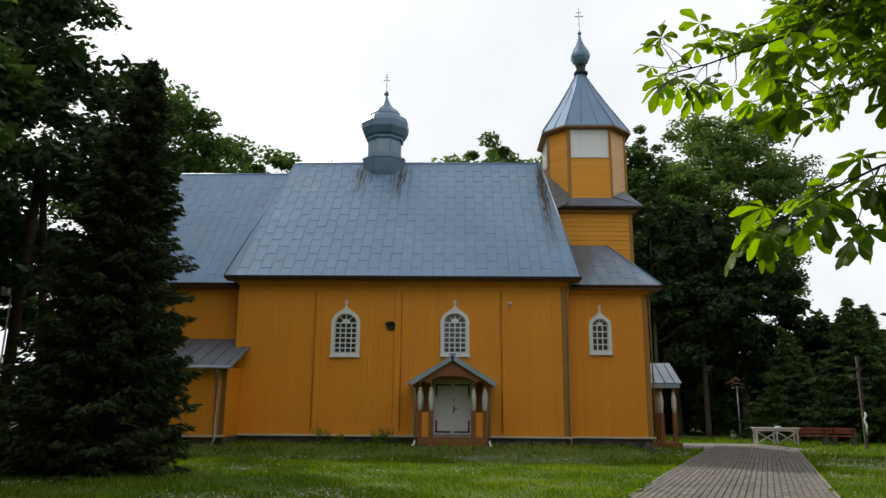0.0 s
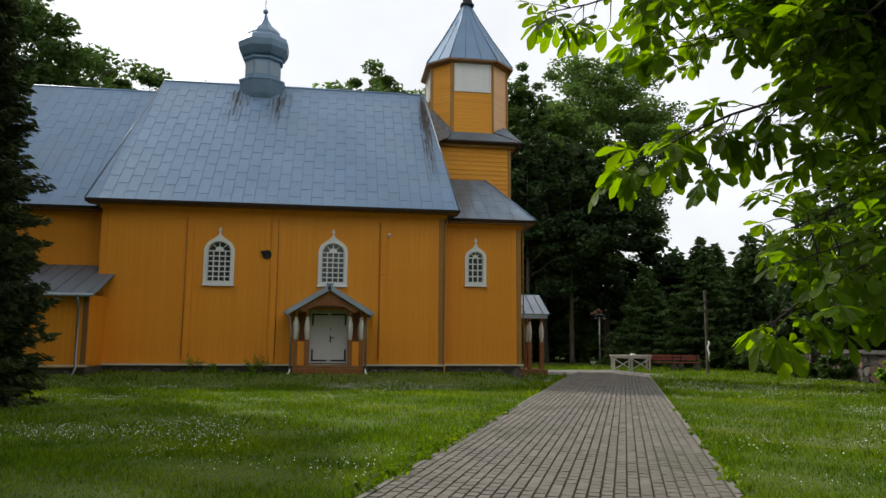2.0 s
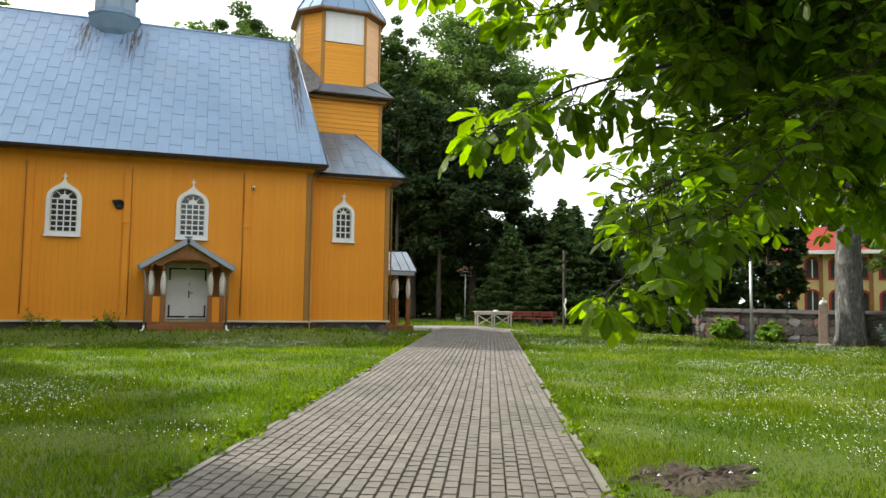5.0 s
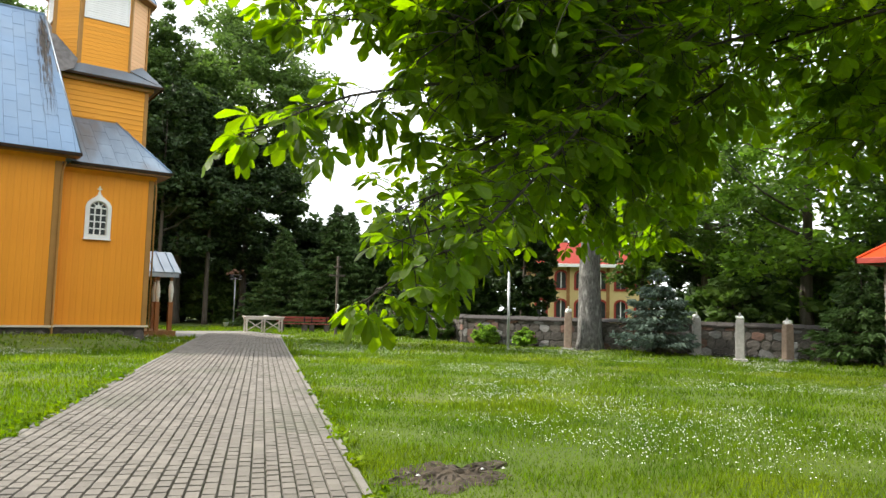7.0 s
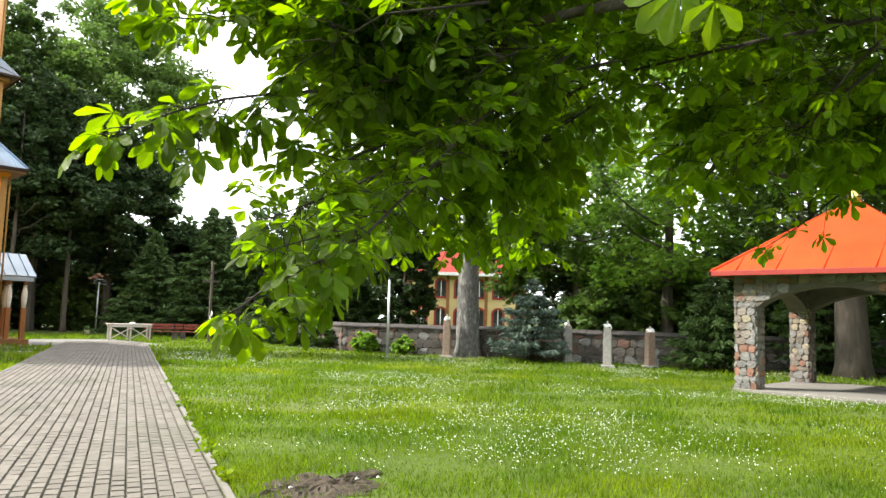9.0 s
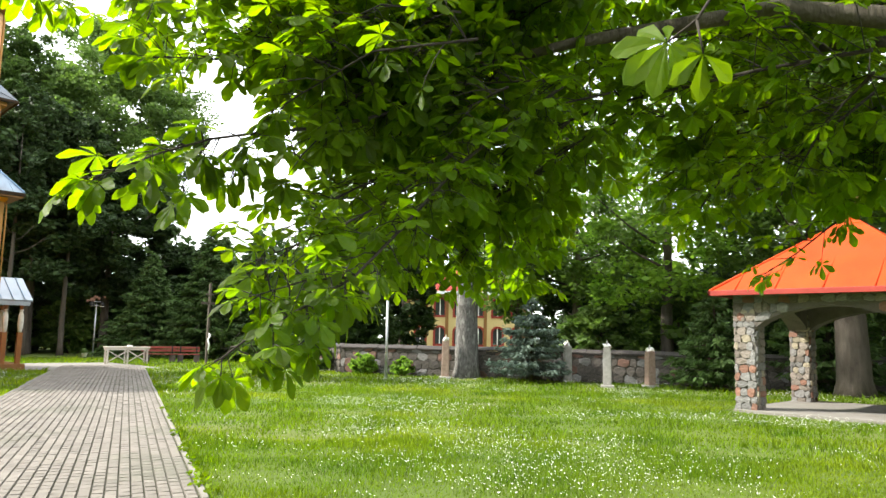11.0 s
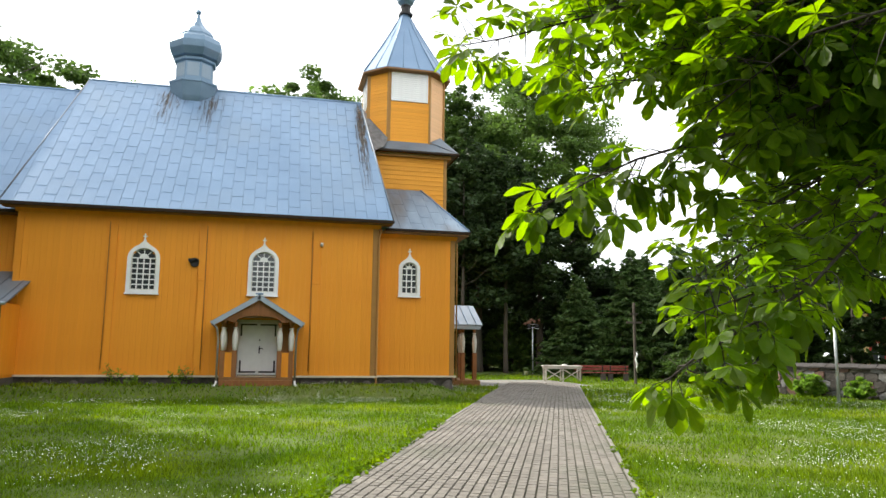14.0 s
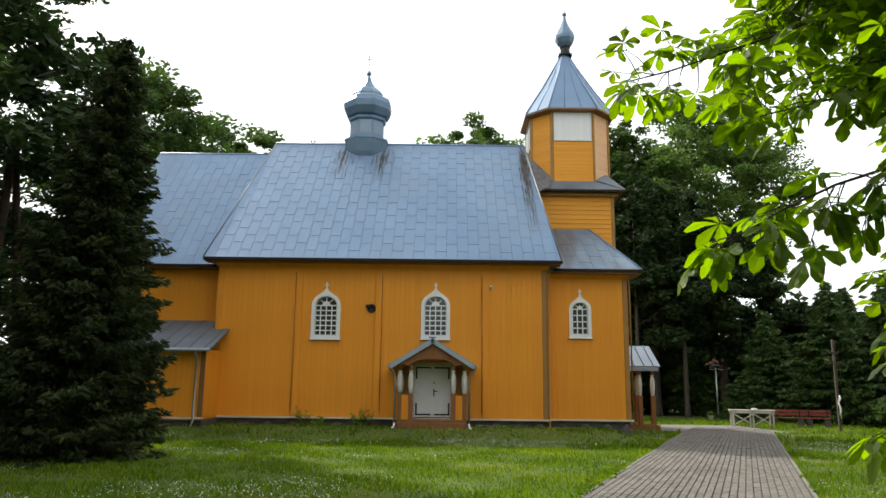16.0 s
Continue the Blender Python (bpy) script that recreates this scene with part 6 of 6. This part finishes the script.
cross_t = empty("wooden_cross", "tall weathered wooden cross with a white cloth tied on", "cross", (18.3, 5.5, 0))
part("upright", box((-0.055, -0.055, -0.3), (0.055, 0.055, 4.1), 0.012), BARK, cross_t)
part("crossarm", box((-0.42, -0.04, 3.05), (0.42, 0.04, 3.15), 0.01), BARK, cross_t)
part("short_arm", box((-0.2, -0.04, 3.5), (0.2, 0.04, 3.58), 0.01), BARK, cross_t)
bm = tube([(0.02, -0.1, 1.62), (0.05, -0.13, 1.5), (-0.05, -0.13, 1.3), (0.04, -0.12, 1.05), (0.0, -0.12, 0.8), (0.05, -0.11, 0.6)], [0.03, 0.055, 0.04, 0.05, 0.03, 0.015], 8)
part("cloth", bm, WHITE, cross_t, "knotted white cloth")

bowl = empty("flower_pot", "small white flower pot on the grass", "pot", (17.1, 18.2, 0))
part("pot", lathe([(0.10, -0.02), (0.17, 0.25), (0.19, 0.27), (0.16, 0.27)], 12), WHITE, bowl)
part("plant", lathe([(0.05, 0.25), (0.2, 0.35), (0.12, 0.5), (0.03, 0.55)], 8), LEAF, bowl)

# utility pole with its strut
up = empty("utility_pole", "tarred wooden utility pole with a slanting strut", "utility pole", (-12.5, -7.7, 0))
part("pole", tube([(0, 0, -0.5), (0.1, 0, 4.5), (0.2, 0, 9.15)], [0.17, 0.15, 0.12], 12), DARKWOOD, up)
part("strut", tube([(0.75, 0.9, -0.3), (0.5, 0.5, 4.5), (0.22, 0.1, 8.6)], [0.14, 0.12, 0.09], 10), DARKWOOD, up)
part("tie_beam", tube([(-0.2, -0.16, 4.55), (1.1, 0.1, 4.45)], [0.035, 0.035], 6), IRON, up)
part("fuse_box", box((-0.3, -0.26, 4.6), (-0.08, -0.1, 4.85), 0.015), GREYPOLE, up)
part("conduit", tube([(-0.14, -0.14, 0.0), (-0.06, -0.14, 4.6)], [0.025, 0.025], 6), GREYPOLE, up)
for k, (dx, dz) in enumerate(((-0.35, 8.8), (0.45, 8.8), (0.2, 9.15))):
    part("insulator", lathe([(0.02, -0.12), (0.05, 0), (0.06, 0.08), (0.03, 0.13)], 8, (dx, -0.06, dz)), WHITE, up)
part("crossarm", box((-0.5, -0.1, 8.62), (0.6, 0.0, 8.72), 0.01), DARKWOOD, up)


# ---- yellow house beyond the wall ----
house = empty("house", "yellow plastered house with a red tiled roof behind the trees", "house", (55.5, 22.5, 0))
house.rotation_euler.z = radians(-45)
house.scale = (1.36, 1.36, 1.36)
HL = 4.2
holes = [(-HL + 0.75 + k * 1.35, -HL + 1.4 + k * 1.35, z, z + 1.15) for k in range(6) for z in (0.75, 2.75)]
wall_panel("wall", -HL, HL, -0.2, 4.6, -4.0, -3.7, holes, YELLOW, house)
for lo, hi in (((-HL, 3.7, -0.2), (HL, 4.0, 4.6)), ((-HL, -3.7, -0.2), (-HL + 0.3, 3.7, 4.6)), ((HL - 0.3, -3.7, -0.2), (HL, 3.7, 4.6))):
    part("wall", box(lo, hi), YELLOW, house)
for h in holes:
    cx, w = (h[0] + h[1]) / 2, h[1] - h[0]
    win = part("window", prism(arch_outline(cx, h[2], w, h[3] - h[2]), -3.9, -3.86), DARKGLASS, house, "arched window")
    ins, out = arch_outline(cx, h[2], w, h[3] - h[2]), arch_outline(cx, h[2], w, h[3] - h[2], 0.14)
    bm = bmesh.new()
    rg = [[bm.verts.new((p[0], yy, p[1])) for p in pts] for pts, yy in ((ins, -3.85), (ins, -4.06), (out, -4.06), (out, -3.85))]
    for r0, r1 in zip(rg, rg[1:] + rg[:1]):
        for k in range(len(ins)):
            bm.faces.new((r0[k], r0[(k + 1) % len(ins)], r1[(k + 1) % len(ins)], r1[k]))
    bmesh.ops.recalc_face_normals(bm, faces=bm.faces)
    part("frame", bm, RED_TRIM, win)
    part("mullion", box((cx - 0.03, -3.95, h[2]), (cx + 0.03, -3.9, h[3])), WHITE, win)
for s in (-1, 1):
    part("roof", slab([(-HL - 0.5, s * 4.6, 4.4), (HL + 0.5, s * 4.6, 4.4), (HL - 2.5, 0, 6.3), (-HL + 2.5, 0, 6.3)], 0.12), RED_TILE, house, "red tiled roof slope")
    part("roof", slab([(s * (HL + 0.5), -4.6, 4.4), (s * (HL + 0.5), 4.6, 4.4), (s * (HL - 2.5), 0, 6.3)], 0.12), RED_TILE, house)
part("eaves_board", box((-HL - 0.5, -4.66, 4.2), (HL + 0.5, -4.55, 4.42), 0.01), WHITE, house)
for k in range(4):
    part("pilaster", box((-HL + 0.1 + k * 2.7, -4.1, 0), (-HL + 0.32 + k * 2.7, -4.0, 4.3), 0.01), BROWN, house)


# ---- bare soil patch beside the path ----
def soil_patch(x, y, rx, ry):
    n, rings = 60, 9
    v = [(x, y, 0.03)]
    for j in range(1, rings + 1):
        for k in range(n):
            a = k * math.tau / n
            q = 0.95 + 0.9 * noise.noise((math.cos(a) * 1.6, math.sin(a) * 1.6, 2.2)) + random.uniform(-0.16, 0.12) * (j == rings)
            px, py = x + math.cos(a) * rx * q * j / rings, y + math.sin(a) * ry * q * j / rings
            lump = 0.035 * (noise.noise((px * 9, py * 9, 1.0)) + 0.8 * noise.noise((px * 25, py * 25, 4.0)))
            v.append((px, py, 0.004 if j == rings else max(0.006, 0.022 + lump)))
    f = [(0, 1 + k, 1 + (k + 1) % n) for k in range(n)]
    for j in range(rings - 1):
        f += [(1 + j * n + k, 1 + (j + 1) * n + k, 1 + (j + 1) * n + (k + 1) % n, 1 + j * n + (k + 1) % n) for k in range(n)]
    ob = piece("bare_soil", mesh_from("bare_soil", v, f, SOIL))
    tagged(ob, "bare dark soil patch in the lawn", "soil", kind="structure")
    for k in range(5):
        st = piece("pebble", mesh_from("pebble", [(-0.022, -0.012, 0), (0.022, -0.016, 0), (0.016, 0.016, 0), (-0.016, 0.012, 0), (0, 0, 0.018)], [(0, 1, 4), (1, 2, 4), (2, 3, 4), (3, 0, 4), (3, 2, 1, 0)], WHITE if k < 3 else STONE), at=(x + random.gauss(0, rx * 0.45), y + random.gauss(0, ry * 0.45), 0.03))
        tagged(st, "small pale pebble on the soil", "pebble", "pebbles on the soil")


soil_patch(4.62, -22.55, 0.62, 0.42)


# ---- grass and daisies ----
def lawn():
    rng = np.random.RandomState(21)
    eye = np.array([0.4, -28.0])
    vs = []
    def field(n, r0, r1, h, w):
        a = np.radians(rng.uniform(-35, 92, n))
        r = np.sqrt(rng.uniform(r0 * r0, r1 * r1, n))
        x, y = eye[0] + np.sin(a) * r, eye[1] + np.cos(a) * r
        keep = np.ones(n, bool)
        d = np.stack([x - PO.x, y - PO.y], 1)
        u, s = d @ np.array([PN.x, PN.y]), d @ np.array([PD.x, PD.y])
        keep &= ~((u > -0.10) & (u < PW + 0.10) & (s < 29))
        keep &= ~((x > 7.7) & (x < 15.6) & (y > 4.2) & (y < 10.6))
        keep &= ~((x > -14) & (x < 8) & (y > -0.0) & (y < 12))
        keep &= ~((x > -13) & (x < -8) & (y > -1.9) & (y < 1))
        keep &= ~((np.abs(x) < 1.5) & (y > -1.45) & (y < 0))
        keep &= ~((x > 18.1) & (x < 23.4) & (y > -25.2) & (y < -20.2))
        keep &= ((x - 4.62) / 0.62) ** 2 + ((y + 22.55) / 0.42) ** 2 > rng.uniform(0.15, 1.3, n)
        x, y, u = x[keep], y[keep], u[keep]
        m = len(x)
        edge = np.exp(-np.minimum(np.abs(u), np.abs(u - PW)) / 0.25)
        tuft = 0.75 + 0.55 * np.sin(x * 1.7 + np.sin(y * 1.3)) * np.sin(y * 1.9 + np.cos(x * 0.8)) + edge * 0.7
        hh = h * rng.uniform(0.5, 1.3, m) * np.clip(tuft, 0.35, 1.7)
        th = rng.uniform(0, 6.283, m)
        lx, ly = rng.normal(0, 0.45, m) * hh, rng.normal(0, 0.45, m) * hh
        cx, sx = np.cos(th) * w, np.sin(th) * w
        z = rise(x, y)
        vs.append(np.stack([np.stack([x - cx, y - sx, z - 0.01], 1), np.stack([x + cx, y + sx, z - 0.01], 1), np.stack([x + lx, y + ly, z + hh], 1)], 1))
    field(150000, 3.0, 12, 0.075, 0.007)
    field(150000, 10, 24, 0.10, 0.014)
    field(120000, 22, 48, 0.13, 0.028)
    tagged(piece("grass", quads_mesh("grass", np.concatenate(vs), 3, BLADE)), "short uneven green grass blades", "grass", kind="stuff")


def daisies():
    rng = np.random.RandomState(5)
    vs = []
    eye = np.array([0.4, -28.0])
    n = 170000
    a = np.radians(rng.uniform(-32, 90, n))
    r = np.sqrt(rng.uniform(16, 34 * 34, n))
    x, y = eye[0] + np.sin(a) * r, eye[1] + np.cos(a) * r
    f = np.array([noise.noise((p * 0.28, q * 0.28, 3.0)) + 0.5 * noise.noise((p * 0.9, q * 0.9, 7.0)) for p, q in zip(x, y)])
    f = f + 0.5 * np.exp(-((x - 9.0) ** 2 + (y + 20.6) ** 2) / 11) - 0.3 * np.exp(-(r / 7.0) ** 2) - 0.12 * (x < 0)
    keep = f + rng.normal(0, 0.13, n) > 0.245
    d = np.stack([x - PO.x, y - PO.y], 1)
    u, s = d @ np.array([PN.x, PN.y]), d @ np.array([PD.x, PD.y])
    keep &= ~((u > -0.2) & (u < PW + 0.2)) & ~((x > -14) & (x < 8) & (y > -0.3)) & ~((x > 7.7) & (x < 15.6) & (y > 4.2)) & ~((x > 18.1) & (x < 23.4) & (y > -25.2) & (y < -20.2))
    keep &= ~((np.abs(x) < 1.6) & (y > -1.6)) & (np.hypot(x - 4.62, y + 22.55) > 0.6)
    x, y = x[keep], y[keep]
    m = len(x)
    z = rise(x, y) + rng.uniform(0.05, 0.14, m)
    k = rng.uniform(0.004, 0.0085, m)
    th = rng.uniform(0, 6.28, m)
    tx, ty = rng.normal(0, 0.4, m), rng.normal(-0.25, 0.4, m)
    c = []
    for j in range(6):
        px, py = np.cos(th + j * 1.0472) * k, np.sin(th + j * 1.0472) * k
        c.append(np.stack([x + px, y + py, z - px * tx - py * ty], 1))
    tagged(piece("daisies", quads_mesh("daisies", np.stack(c, 1), 6, PETAL)), "scattered small white daisies in the lawn", "flowers", kind="stuff")


lawn()
daisies()


# ---- broad weeds along the path edge ----
def weeds():
    rng = np.random.RandomState(31)
    cs = []
    for k in range(190):
        s = rng.uniform(-8, 8)
        o = -abs(rng.normal(0.05, 0.16)) - 0.03 if rng.uniform() < 0.8 else PW + 0.05 + abs(rng.normal(0, 0.1))
        p = PO + PN * o + PD * s
        for j in range(12):
            cs.append((p.x + rng.normal(0, 0.05), p.y + rng.normal(0, 0.05), rng.uniform(0.02, 0.09)))
    np.random.seed(31)
    tagged(piece("weeds", quads_mesh("weeds", leaf_quads(np.array(cs), 0.042, -0.35), 4, BLADE)), "broad-leaved weeds along the path edge", "weeds", kind="stuff")


weeds()

# ---- kerbs and paving blocks ----
km = mesh_from("kerb_stone", [(-0.04, 0.004, -0.1), (0.04, 0.004, -0.1), (0.04, 0.996, -0.1), (-0.04, 0.996, -0.1), (-0.032, 0.008, 0.024), (0.032, 0.008, 0.024), (0.032, 0.992, 0.024), (-0.032, 0.992, 0.024)],
               [(4, 5, 6, 7), (0, 1, 5, 4), (1, 2, 6, 5), (2, 3, 7, 6), (3, 0, 4, 7)], KERB)
for side in (-0.06, PW + 0.06):
    for k in range(43):
        p = PO + PN * side + PD * (-15 + k)
        if p.y < 4.0 or side > 0:
            piece("kerb_stone", km, path, at=pose(p.x, p.y, random.uniform(-0.008, 0.004), 0, random.uniform(-1.5, 1.5), -22.4))

CW, CL = PW / 27, 0.2
def paver_corners(x0, x1, y0, y1, rng):
    t = [rng.uniform(0.020, 0.028) for _ in range(4)]
    g, c = 0.005, 0.012
    return [(x0 + g, y0 + g, 0.0), (x1 - g, y0 + g, 0.0), (x1 - g, y1 - g, 0.0), (x0 + g, y1 - g, 0.0), (x0 + c, y0 + c, t[0]), (x1 - c, y0 + c, t[1]), (x1 - c, y1 - c, t[2]), (x0 + c, y1 - c, t[3])]


PF = [(4, 5, 6, 7), (0, 1, 5, 4), (1, 2, 6, 5), (2, 3, 7, 6), (3, 0, 4, 7)]
prng = random.Random(2)
pm = [mesh_from("paver", paver_corners(-CW / 2, CW / 2, -CL / 2, CL / 2, prng), PF, PAVER) for _ in range(6)]
verts, faces = [], []
for i in range(27):
    off = (i % 2) * CL / 2 + prng.uniform(-0.01, 0.01)
    for j in range(-78, 146):
        s = j * CL + off
        u = (i + 0.5) * CW
        if -3.7 < s < -1.5:
            p = PO + PN * u + PD * (s + CL / 2)
            piece("paver", prng.choice(pm), path, at=pose(p.x, p.y, 0.006, 0, 0, -22.4 + prng.uniform(-0.8, 0.8)))
        else:
            b = len(verts)
            for q in paver_corners(u - CW / 2, u + CW / 2, s, s + CL, prng):
                p = PO + PN * q[0] + PD * q[1]
                verts.append((p.x, p.y, q[2] + 0.006))
            faces += [tuple(b + k for k in f) for f in PF]
tagged(child(new("paver_field", mesh_from("paver_field", verts, faces, PAVER_FAR)), path), kind="stuff")
